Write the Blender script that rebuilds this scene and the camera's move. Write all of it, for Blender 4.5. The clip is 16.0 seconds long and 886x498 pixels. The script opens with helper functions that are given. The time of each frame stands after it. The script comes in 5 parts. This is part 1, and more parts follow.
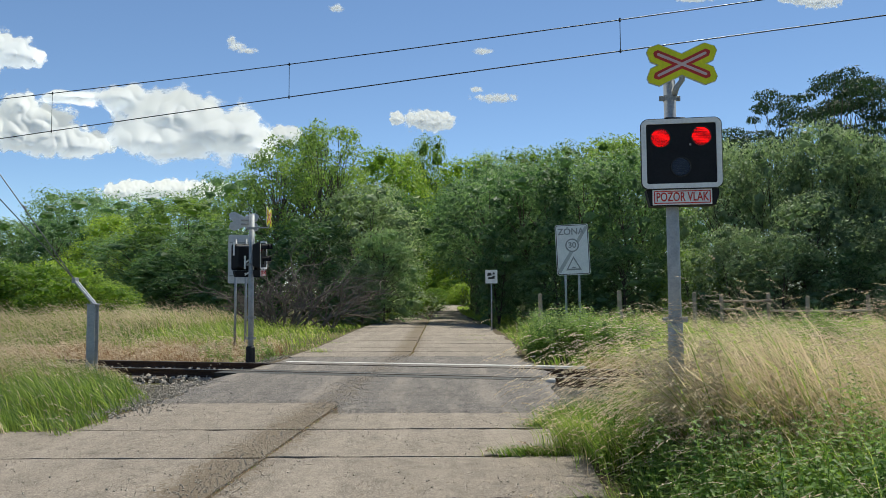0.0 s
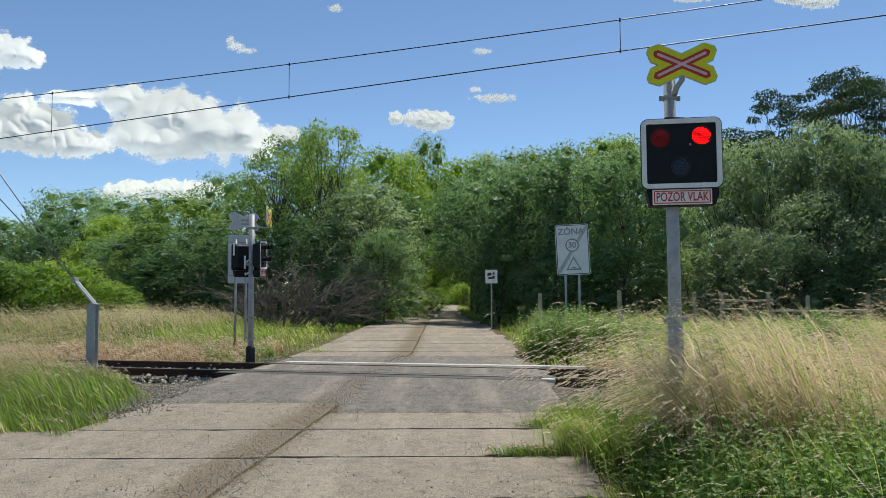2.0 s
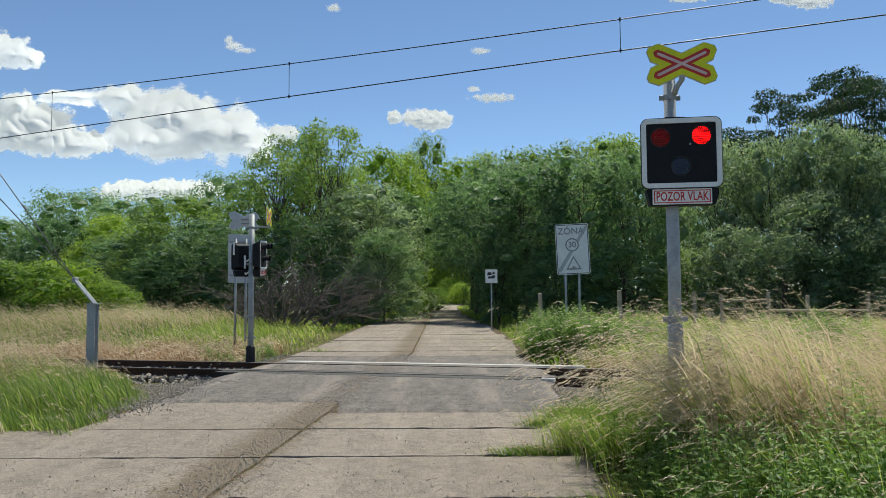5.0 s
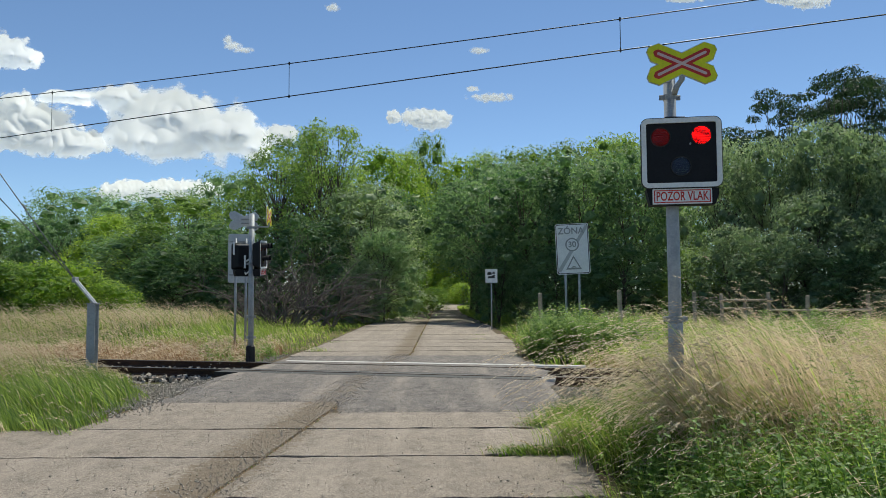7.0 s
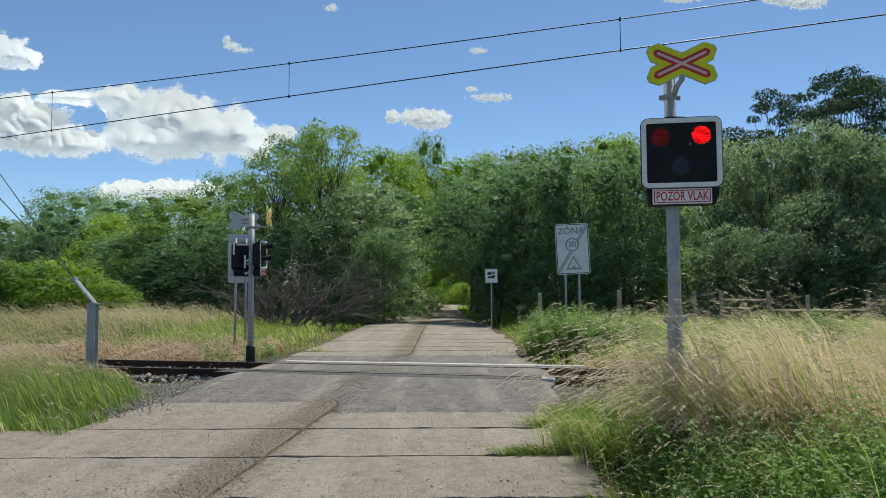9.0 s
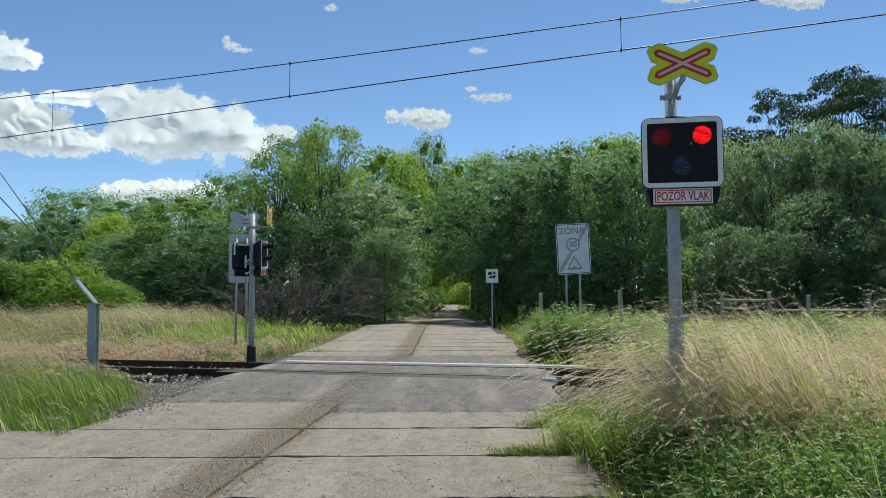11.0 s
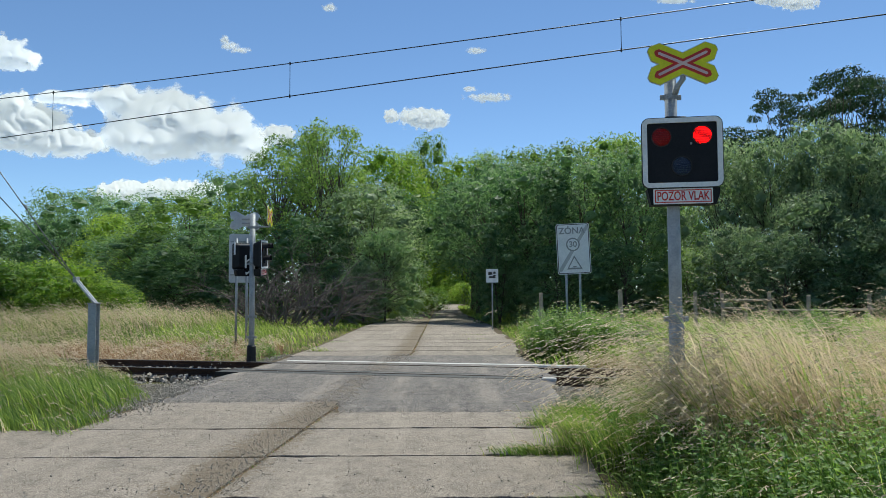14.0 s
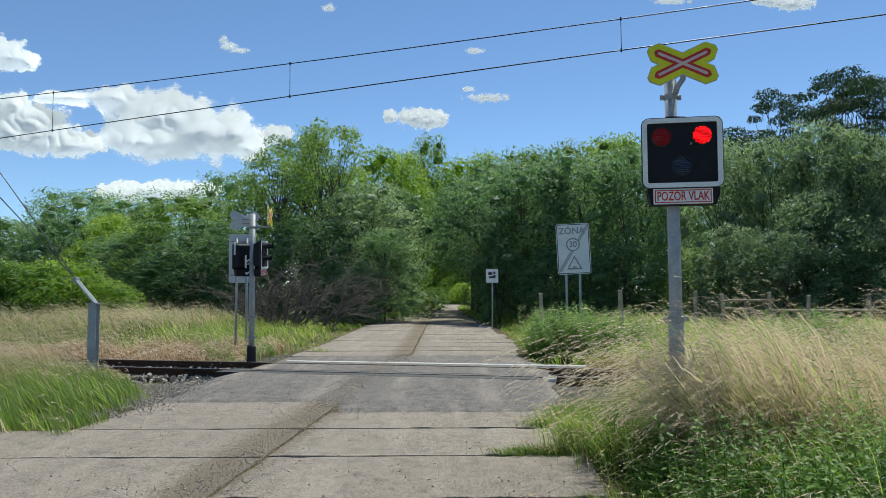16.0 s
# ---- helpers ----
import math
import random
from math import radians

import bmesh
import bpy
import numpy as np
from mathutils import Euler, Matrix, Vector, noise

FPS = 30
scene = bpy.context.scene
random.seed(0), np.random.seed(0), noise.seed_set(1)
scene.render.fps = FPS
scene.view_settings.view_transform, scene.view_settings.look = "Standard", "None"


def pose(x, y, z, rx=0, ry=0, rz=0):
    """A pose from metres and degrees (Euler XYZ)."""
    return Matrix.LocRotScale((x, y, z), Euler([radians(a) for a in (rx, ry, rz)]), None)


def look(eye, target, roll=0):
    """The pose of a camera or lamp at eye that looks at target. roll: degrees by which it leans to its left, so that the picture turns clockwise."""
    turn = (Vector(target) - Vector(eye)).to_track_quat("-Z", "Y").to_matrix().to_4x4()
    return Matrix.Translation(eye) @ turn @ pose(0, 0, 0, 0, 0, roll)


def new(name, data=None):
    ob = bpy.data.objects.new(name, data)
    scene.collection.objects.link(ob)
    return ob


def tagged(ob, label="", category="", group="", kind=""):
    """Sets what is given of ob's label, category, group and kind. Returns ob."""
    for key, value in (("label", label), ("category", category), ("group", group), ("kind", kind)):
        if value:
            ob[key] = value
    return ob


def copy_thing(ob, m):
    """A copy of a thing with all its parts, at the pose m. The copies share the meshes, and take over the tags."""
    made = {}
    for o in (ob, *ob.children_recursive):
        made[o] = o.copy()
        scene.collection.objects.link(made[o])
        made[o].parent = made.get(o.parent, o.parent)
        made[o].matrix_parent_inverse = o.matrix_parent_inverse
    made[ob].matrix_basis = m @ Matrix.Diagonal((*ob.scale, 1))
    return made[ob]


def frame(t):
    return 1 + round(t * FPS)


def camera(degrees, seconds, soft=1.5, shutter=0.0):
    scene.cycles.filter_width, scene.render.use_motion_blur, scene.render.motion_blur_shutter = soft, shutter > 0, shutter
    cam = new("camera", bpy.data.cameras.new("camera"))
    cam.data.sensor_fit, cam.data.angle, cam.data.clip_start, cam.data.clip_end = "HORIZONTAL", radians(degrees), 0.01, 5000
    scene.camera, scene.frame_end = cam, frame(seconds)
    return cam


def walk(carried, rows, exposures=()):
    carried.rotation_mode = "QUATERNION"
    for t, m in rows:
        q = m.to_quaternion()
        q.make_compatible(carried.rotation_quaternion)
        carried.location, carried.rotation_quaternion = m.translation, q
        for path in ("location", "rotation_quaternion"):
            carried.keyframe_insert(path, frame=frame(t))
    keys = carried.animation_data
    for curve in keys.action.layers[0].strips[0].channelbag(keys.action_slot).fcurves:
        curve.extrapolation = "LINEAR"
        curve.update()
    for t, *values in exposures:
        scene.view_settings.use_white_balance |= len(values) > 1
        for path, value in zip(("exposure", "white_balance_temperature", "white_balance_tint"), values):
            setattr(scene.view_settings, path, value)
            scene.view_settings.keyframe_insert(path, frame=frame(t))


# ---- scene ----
# ------------------------------------------------------------------ camera
EYE = (0.0, 0.0, 1.67)


def aim(pan=0.0, tilt=0.0):
    """Camera pose; pan and tilt are small hand tremors in degrees."""
    up = math.tan(radians(3.44 + tilt))
    side = math.tan(radians(pan))
    return look(EYE, (side, 1.0, EYE[2] + up), -0.3)


cam = camera(65.0, 16.0, soft=0.75)
walk(cam, [(0.0, aim(0.0, 0.06)), (2.0, aim(0.0, 0.055)), (2.8, aim(0.0, 0.01)), (4.2, aim(0.0, 0.03)),
           (6.3, aim(0.0, 0.0)), (9.2, aim(0.0, 0.0)), (11.3, aim(-0.06, 0.0)), (14.0, aim(-0.065, -0.01)),
           (16.0, aim(-0.065, 0.0))],
     exposures=[(0.0, 0.33, 6450, 4), (4.2, 0.34, 6450, 4), (6.5, 0.28, 6400, 4), (9.2, 0.26, 6250, 3), (12.0, 0.32, 6060, 2), (16.0, 0.32, 6020, 2)])

# ------------------------------------------------------------------ light
SUN_AZ, SUN_EL = 22.0, 60.0        # degrees right of the view, degrees up
world = bpy.data.worlds.new("sky")
scene.world = world
world.use_nodes = True
wn = world.node_tree
sky = wn.nodes.new("ShaderNodeTexSky")
sky.sky_type = "NISHITA"
sky.sun_disc = False
sky.sun_elevation = radians(SUN_EL)
sky.sun_rotation = radians(SUN_AZ)
sky.air_density, sky.dust_density, sky.ozone_density = 0.74, 0.0, 3.1
wn.nodes["Background"].inputs["Strength"].default_value = 0.105
wn.links.new(sky.outputs[0], wn.nodes["Background"].inputs["Color"])

sun = new("sun", bpy.data.lights.new("sun", "SUN"))
sun.data.energy, sun.data.angle, sun.data.color = 5.0, radians(0.6), (1.0, 0.925, 0.80)
sun_dir = Vector((math.sin(radians(SUN_AZ)) * math.cos(radians(SUN_EL)),
                  math.cos(radians(SUN_AZ)) * math.cos(radians(SUN_EL)), math.sin(radians(SUN_EL))))
sun.matrix_world = look(sun_dir * 50, (0, 0, 0))

# ------------------------------------------------------------------ materials
def nodes_of(name):
    m = bpy.data.materials.new(name)
    m.use_nodes = True
    return m, m.node_tree.nodes, m.node_tree.links, m.node_tree.nodes["Principled BSDF"]


def ramp(nodes, stops):
    r = nodes.new("ShaderNodeValToRGB")
    while len(r.color_ramp.elements) < len(stops):
        r.color_ramp.elements.new(0.5)
    for e, (p, c) in zip(r.color_ramp.elements, stops):
        e.position, e.color = p, (*c, 1)
    return r


def noise_node(nodes, links, coord, scale, detail=6, rough=0.6):
    n = nodes.new("ShaderNodeTexNoise")
    n.inputs["Scale"].default_value, n.inputs["Detail"].default_value, n.inputs["Roughness"].default_value = scale, detail, rough
    links.new(coord, n.inputs["Vector"])
    return n


def surface(name, dark, light, rough=0.8, metal=0.0, big=1.5, fine=60.0, bump=0.3, depth=0.004, per_object=0.0, spec=0.4):
    """Two scales of colour variation, roughness variation and fine relief."""
    m, n, l, p = nodes_of(name)
    co = n.new("ShaderNodeTexCoord").outputs["Object"]
    a, b = noise_node(n, l, co, big), noise_node(n, l, co, fine, 8, 0.7)
    mix = n.new("ShaderNodeMix")
    mix.inputs[0].default_value = 0.5
    l.new(a.outputs["Fac"], mix.inputs[2])
    l.new(b.outputs["Fac"], mix.inputs[3])
    r = ramp(n, [(0.38, dark), (0.62, light)])
    l.new(mix.outputs[0], r.inputs[0])
    col = r.outputs[0]
    if per_object:
        oi = n.new("ShaderNodeObjectInfo")
        mr = n.new("ShaderNodeMapRange")
        mr.inputs[3].default_value, mr.inputs[4].default_value = 1 - per_object, 1 + per_object
        l.new(oi.outputs["Random"], mr.inputs[0])
        hs = n.new("ShaderNodeHueSaturation")
        l.new(col, hs.inputs["Color"])
        l.new(mr.outputs[0], hs.inputs["Value"])
        col = hs.outputs[0]
    l.new(col, p.inputs["Base Color"])
    p.inputs["Metallic"].default_value = metal
    p.inputs["Specular IOR Level"].default_value = spec
    rr = n.new("ShaderNodeMapRange")
    rr.inputs[3].default_value, rr.inputs[4].default_value = max(0.05, rough - 0.12), min(1, rough + 0.12)
    l.new(a.outputs["Fac"], rr.inputs[0])
    l.new(rr.outputs[0], p.inputs["Roughness"])
    bp = n.new("ShaderNodeBump")
    bp.inputs["Strength"].default_value, bp.inputs["Distance"].default_value = bump, depth
    l.new(b.outputs["Fac"], bp.inputs["Height"])
    l.new(bp.outputs[0], p.inputs["Normal"])
    return m


def leafy(name, dark, light, through_dark, through_light, amount=0.4, rough=0.5, blotch=0.6, spec=0.35):
    """Leaf or blade: gloss and diffuse in front, light shining through."""
    m, n, l, p = nodes_of(name)
    geo, oi = n.new("ShaderNodeNewGeometry"), n.new("ShaderNodeObjectInfo")
    co = n.new("ShaderNodeTexCoord").outputs["Object"]
    big = noise_node(n, l, co, blotch, 3)
    add = n.new("ShaderNodeMath")
    add.operation = "MULTIPLY_ADD"
    l.new(geo.outputs["Random Per Island"], add.inputs[0])
    add.inputs[1].default_value = 0.7
    half = n.new("ShaderNodeMath")
    half.operation = "MULTIPLY_ADD"
    l.new(big.outputs["Fac"], half.inputs[0])
    half.inputs[1].default_value = 0.6
    small = n.new("ShaderNodeMath")
    small.operation = "MULTIPLY_ADD"
    l.new(oi.outputs["Random"], small.inputs[0])
    small.inputs[1].default_value, small.inputs[2].default_value = 0.6, -0.44
    l.new(small.outputs[0], half.inputs[2])
    l.new(half.outputs[0], add.inputs[2])
    r1, r2 = ramp(n, [(0.1, dark), (0.9, light)]), ramp(n, [(0.1, through_dark), (0.9, through_light)])
    l.new(add.outputs[0], r1.inputs[0])
    l.new(add.outputs[0], r2.inputs[0])
    l.new(r1.outputs[0], p.inputs["Base Color"])
    p.inputs["Roughness"].default_value = rough
    p.inputs["Specular IOR Level"].default_value = spec
    tr = n.new("ShaderNodeBsdfTranslucent")
    l.new(r2.outputs[0], tr.inputs["Color"])
    mx = n.new("ShaderNodeMixShader")
    mx.inputs[0].default_value = amount
    l.new(p.outputs[0], mx.inputs[1])
    l.new(tr.outputs[0], mx.inputs[2])
    l.new(mx.outputs[0], n["Material Output"].inputs["Surface"])
    return m


def glow(name, colour, strength):
    m, n, l, p = nodes_of(name)
    p.inputs["Base Color"].default_value = (*colour, 1)
    p.inputs["Emission Color"].default_value = (*colour, 1)
    p.inputs["Emission Strength"].default_value = strength
    return m


def lens_glass(name, tint, body):
    """Ribbed coloured cover glass: mostly see-through, with gloss and a little body colour."""
    m, n, l, p = nodes_of(name)
    p.inputs["Base Color"].default_value = (*body, 1)
    p.inputs["Roughness"].default_value = 0.12
    tr = n.new("ShaderNodeBsdfTransparent")
    tr.inputs["Color"].default_value = (*tint, 1)
    wave = n.new("ShaderNodeTexWave")
    wave.bands_direction = "Z"
    wave.inputs["Scale"].default_value, wave.inputs["Distortion"].default_value = 16.0, 3.0
    l.new(n.new("ShaderNodeTexCoord").outputs["Object"], wave.inputs["Vector"])
    bp = n.new("ShaderNodeBump")
    bp.inputs["Strength"].default_value, bp.inputs["Distance"].default_value = 0.6, 0.004
    l.new(wave.outputs["Fac"], bp.inputs["Height"])
    l.new(bp.outputs[0], p.inputs["Normal"])
    mr = n.new("ShaderNodeMapRange")
    mr.inputs[3].default_value, mr.inputs[4].default_value = 0.25, 0.65
    l.new(wave.outputs["Fac"], mr.inputs[0])
    mx = n.new("ShaderNodeMixShader")
    l.new(mr.outputs[0], mx.inputs[0])
    l.new(tr.outputs[0], mx.inputs[1])
    l.new(p.outputs[0], mx.inputs[2])
    l.new(mx.outputs[0], n["Material Output"].inputs["Surface"])
    return m


def aggregate(name, low, middle, high, spread, seam_dirt, fine=70.0):
    """Worn paving with visible grit: paste, dark pits, pale dust, loose earth along the seam between the slab rows."""
    m, n, l, p = nodes_of(name)
    pos = n.new("ShaderNodeNewGeometry").outputs["Position"]

    def calc(kind, a, b, c=None):
        q = n.new("ShaderNodeMath")
        q.operation = kind
        for k, v in enumerate((a, b, c)):
            if isinstance(v, (int, float)):
                q.inputs[k].default_value = v
            elif v is not None:
                l.new(v, q.inputs[k])
        return q.outputs[0]

    def blend(kind, fac, a, b):
        q = n.new("ShaderNodeMix")
        q.data_type, q.blend_type = "RGBA", kind
        for k, v in ((0, fac), (6, a), (7, b)):
            if isinstance(v, (int, float, tuple)):
                q.inputs[k].default_value = v
            else:
                l.new(v, q.inputs[k])
        return q.outputs[2]
    wide, mid, grit = noise_node(n, l, pos, 0.5, 5, 0.6), noise_node(n, l, pos, 4.5, 9, 0.75), noise_node(n, l, pos, fine, 6, 0.8)
    coarse = noise_node(n, l, pos, 21.0, 5, 0.75)
    base = ramp(n, [(0.36, low), (0.49, middle), (0.64, high)])
    l.new(grit.outputs["Fac"], base.inputs[0])
    tone = ramp(n, [(0.36, (1 - spread,) * 3), (0.5, (1.0, 1.0, 1.0)), (0.64, (1 + spread * 0.5,) * 3)])
    l.new(mid.outputs["Fac"], tone.inputs[0])
    col = blend("MULTIPLY", 1.0, base.outputs[0], tone.outputs[0])
    # worn pits where the paste has broken out
    pit = ramp(n, [(0.60, (0, 0, 0)), (0.68, (1, 1, 1))])
    l.new(coarse.outputs["Fac"], pit.inputs[0])
    zone = ramp(n, [(0.45, (0, 0, 0)), (0.62, (1, 1, 1))])
    l.new(wide.outputs["Fac"], zone.inputs[0])
    col = blend("MIX", calc("MULTIPLY", pit.outputs[0], calc("MULTIPLY_ADD", zone.outputs[0], 0.5, 0.4)), col, (0.075, 0.062, 0.048, 1))
    # pale dust drifted over it
    xyz = n.new("ShaderNodeSeparateXYZ")
    l.new(pos, xyz.inputs[0])
    stretched = n.new("ShaderNodeVectorMath")
    stretched.operation = "MULTIPLY"
    l.new(pos, stretched.inputs[0])
    stretched.inputs[1].default_value = (1.6, 0.22, 1.0)
    dust = ramp(n, [(0.5, (0, 0, 0)), (0.68, (1, 1, 1))])
    l.new(noise_node(n, l, stretched.outputs[0], 1.3, 6, 0.65).outputs["Fac"], dust.inputs[0])
    col = blend("MIX", calc("MULTIPLY", dust.outputs[0], 0.35), col, (0.40, 0.345, 0.29, 1))
    # loose earth beside the seam
    seam = calc("MULTIPLY_ADD", calc("MINIMUM", xyz.outputs["Y"], 19.0), 0.081, -2.62)
    away = calc("ABSOLUTE", calc("SUBTRACT", xyz.outputs["X"], seam), 0.0)
    band = n.new("ShaderNodeMapRange")
    band.interpolation_type = "SMOOTHSTEP"
    band.inputs[1].default_value, band.inputs[2].default_value = 0.0, 0.62
    band.inputs[3].default_value, band.inputs[4].default_value = seam_dirt, 0.0
    l.new(away, band.inputs[0])
    earth = ramp(n, [(0.83, (0, 0, 0)), (0.93, (1, 1, 1))])
    l.new(calc("ADD", calc("MULTIPLY_ADD", coarse.outputs["Fac"], 0.75, band.outputs[0]), calc("MULTIPLY", mid.outputs["Fac"], 0.75)), earth.inputs[0])
    col = blend("MIX", calc("MULTIPLY", earth.outputs[0], 0.85), col, (0.135, 0.105, 0.072, 1))
    oi, mr, hs = n.new("ShaderNodeObjectInfo"), n.new("ShaderNodeMapRange"), n.new("ShaderNodeHueSaturation")
    mr.inputs[3].default_value, mr.inputs[4].default_value = 0.92, 1.06
    l.new(oi.outputs["Random"], mr.inputs[0])
    l.new(col, hs.inputs["Color"])
    l.new(mr.outputs[0], hs.inputs["Value"])
    l.new(hs.outputs[0], p.inputs["Base Color"])
    p.inputs["Roughness"].default_value = 0.92
    p.inputs["Specular IOR Level"].default_value = 0.25
    bp = n.new("ShaderNodeBump")
    bp.inputs["Strength"].default_value, bp.inputs["Distance"].default_value = 0.9, 0.012
    l.new(calc("SUBTRACT", grit.outputs["Fac"], calc("MULTIPLY", pit.outputs[0], 0.4)), bp.inputs["Height"])
    l.new(bp.outputs[0], p.inputs["Normal"])
    return m


CONCRETE = aggregate("worn_concrete", (0.070, 0.059, 0.048), (0.215, 0.184, 0.153), (0.39, 0.34, 0.29), 0.30, 0.24)
ASPHALT = aggregate("grey_asphalt", (0.035, 0.032, 0.032), (0.118, 0.107, 0.100), (0.27, 0.245, 0.225), 0.34, 0.12, 46.0)
JOINT = surface("joint_dirt", (0.05, 0.04, 0.028), (0.12, 0.095, 0.06), 1.0, 0, 3, 40, 0.6, 0.01, 0, 0.1)
SOIL = surface("meadow_soil", (0.045, 0.05, 0.02), (0.15, 0.13, 0.06), 1.0, 0, 0.35, 12, 0.8, 0.03, 0, 0.1)
RAIL_RUST = surface("rusty_rail", (0.035, 0.02, 0.013), (0.10, 0.055, 0.035), 0.8, 0.3, 5, 80, 0.4, 0.002)
RAIL_TOP = surface("worn_rail_head", (0.09, 0.08, 0.07), (0.22, 0.20, 0.18), 0.5, 0.8, 6, 60, 0.1, 0.001)
SLEEPER = surface("old_sleeper", (0.06, 0.045, 0.035), (0.15, 0.12, 0.09), 0.9, 0, 3, 50, 0.6, 0.006, 0.2)
GALV = surface("galvanised_steel", (0.27, 0.29, 0.31), (0.44, 0.46, 0.48), 0.6, 0.25, 6, 45, 0.12, 0.001)
GALV_DARK = surface("dull_zinc", (0.22, 0.23, 0.24), (0.40, 0.41, 0.42), 0.6, 0.4, 6, 45, 0.2, 0.001)
BLACK = surface("black_enamel", (0.006, 0.007, 0.010), (0.016, 0.017, 0.021), 0.6, 0, 4, 60, 0.1, 0.001, 0, 0.2)
BLACK_RUBBER = surface("black_plastic", (0.012, 0.012, 0.012), (0.035, 0.034, 0.032), 0.7, 0, 8, 60, 0.25, 0.002)
WHITE = surface("white_enamel", (0.66, 0.67, 0.68), (0.84, 0.84, 0.84), 0.4, 0, 3, 40, 0.06, 0.001)
SIGN_BACK = surface("grey_sign_back", (0.40, 0.42, 0.44), (0.58, 0.59, 0.60), 0.5, 0.3, 4, 40, 0.1, 0.001)
YELLOW = surface("fluorescent_yellow", (0.60, 0.62, 0.006), (0.78, 0.76, 0.010), 0.45, 0, 4, 40, 0.05, 0.001)
RED = surface("sign_red", (0.42, 0.02, 0.015), (0.58, 0.035, 0.025), 0.45, 0, 4, 40, 0.05, 0.001)
PALE_RED = surface("pale_reflex", (0.60, 0.42, 0.40), (0.72, 0.55, 0.52), 0.45, 0, 4, 40, 0.05, 0.001)
SIGN_GREY = surface("sign_grey", (0.22, 0.23, 0.24), (0.32, 0.33, 0.34), 0.5, 0, 4, 40, 0.05, 0.001)
SIGN_PALE = surface("sign_pale_grey", (0.40, 0.41, 0.42), (0.48, 0.49, 0.50), 0.5, 0, 4, 40, 0.05, 0.001)
PICTO = surface("pictogram_black", (0.02, 0.02, 0.02), (0.05, 0.05, 0.05), 0.5, 0, 8, 60, 0.05, 0.001)
KERB_WHITE = surface("whitewashed_concrete", (0.38, 0.37, 0.35), (0.62, 0.61, 0.59), 0.8, 0, 2.5, 50, 0.4, 0.004)
WOOD = surface("weathered_wood", (0.20, 0.16, 0.11), (0.46, 0.39, 0.29), 0.9, 0, 3, 50, 0.5, 0.004, 0.2)
BARK = surface("bark", (0.05, 0.04, 0.03), (0.15, 0.125, 0.10), 0.95, 0, 3, 25, 0.8, 0.02, 0.2, 0.2)
TWIG = surface("dead_twig", (0.09, 0.075, 0.06), (0.22, 0.19, 0.165), 0.9, 0, 3, 25, 0.4, 0.004, 0.1, 0.2)
WIRE = surface("dark_copper_wire", (0.02, 0.02, 0.022), (0.05, 0.05, 0.052), 0.5, 0.5, 4, 40, 0.1, 0.001)
STEEL_WIRE = surface("steel_wire", (0.12, 0.125, 0.13), (0.22, 0.225, 0.23), 0.5, 0.6, 4, 40, 0.1, 0.001)
LAMP_RED = glow("lit_red_lamp", (1.0, 0.004, 0.007), 6.0)
SHADE_RED = surface("dark_red_shade", (0.05, 0.004, 0.004), (0.16, 0.010, 0.010), 0.4, 0, 14, 60, 0.3, 0.002)
LENS_RED = lens_glass("red_lens", (1.0, 0.45, 0.45), (0.16, 0.006, 0.006))
LENS_BLUE = lens_glass("clear_lens", (0.55, 0.62, 0.75), (0.05, 0.075, 0.13))
LEAF = leafy("leaf_green", (0.058, 0.118, 0.028), (0.19, 0.28, 0.07), (0.09, 0.19, 0.024), (0.40, 0.58, 0.11), 0.46, 0.55, 0.6, 0.25)
LEAF_DARK = leafy("leaf_dark_green", (0.056, 0.120, 0.054), (0.20, 0.285, 0.142), (0.08, 0.18, 0.044), (0.34, 0.53, 0.185), 0.46, 0.55, 0.6, 0.25)
LEAF_DEEP = leafy("leaf_deep_green", (0.022, 0.046, 0.022), (0.065, 0.10, 0.05), (0.025, 0.065, 0.018), (0.10, 0.18, 0.06), 0.30, 0.55, 0.6, 0.25)
LEAF_LIGHT = leafy("leaf_fresh_green", (0.060, 0.13, 0.020), (0.19, 0.29, 0.045), (0.15, 0.30, 0.02), (0.50, 0.68, 0.08), 0.48, 0.55, 0.6, 0.25)
# willow grey-green, also lightened to imitate sun haze on the right
LEAF_GREY = leafy("leaf_grey_green", (0.105, 0.160, 0.092), (0.28, 0.35, 0.205), (0.13, 0.23, 0.07), (0.46, 0.60, 0.25), 0.46, 0.55, 0.6, 0.25)
WEED = leafy("weed_green", (0.06, 0.125, 0.028), (0.18, 0.28, 0.07), (0.17, 0.35, 0.03), (0.50, 0.70, 0.11), 0.54, 0.5, 1.2, 0.3)
GRASS = leafy("grass_green", (0.060, 0.112, 0.022), (0.19, 0.275, 0.06), (0.18, 0.32, 0.03), (0.55, 0.65, 0.13), 0.54, 0.5, 0.6, 0.15)
GRASS_DARK = leafy("grass_deep_green", (0.028, 0.068, 0.020), (0.085, 0.145, 0.045), (0.06, 0.15, 0.022), (0.31, 0.44, 0.08), 0.48, 0.5, 0.6, 0.15)
STRAW = leafy("dry_straw", (0.40, 0.315, 0.19), (0.68, 0.56, 0.37), (0.56, 0.44, 0.28), (0.84, 0.70, 0.50), 0.5, 0.6)
EAR = leafy("grass_ear", (0.42, 0.32, 0.21), (0.68, 0.56, 0.40), (0.55, 0.43, 0.30), (0.80, 0.67, 0.51), 0.45, 0.8)
RUSTY = leafy("dead_stalk", (0.18, 0.10, 0.05), (0.40, 0.25, 0.14), (0.28, 0.15, 0.07), (0.50, 0.32, 0.18), 0.35, 0.8)


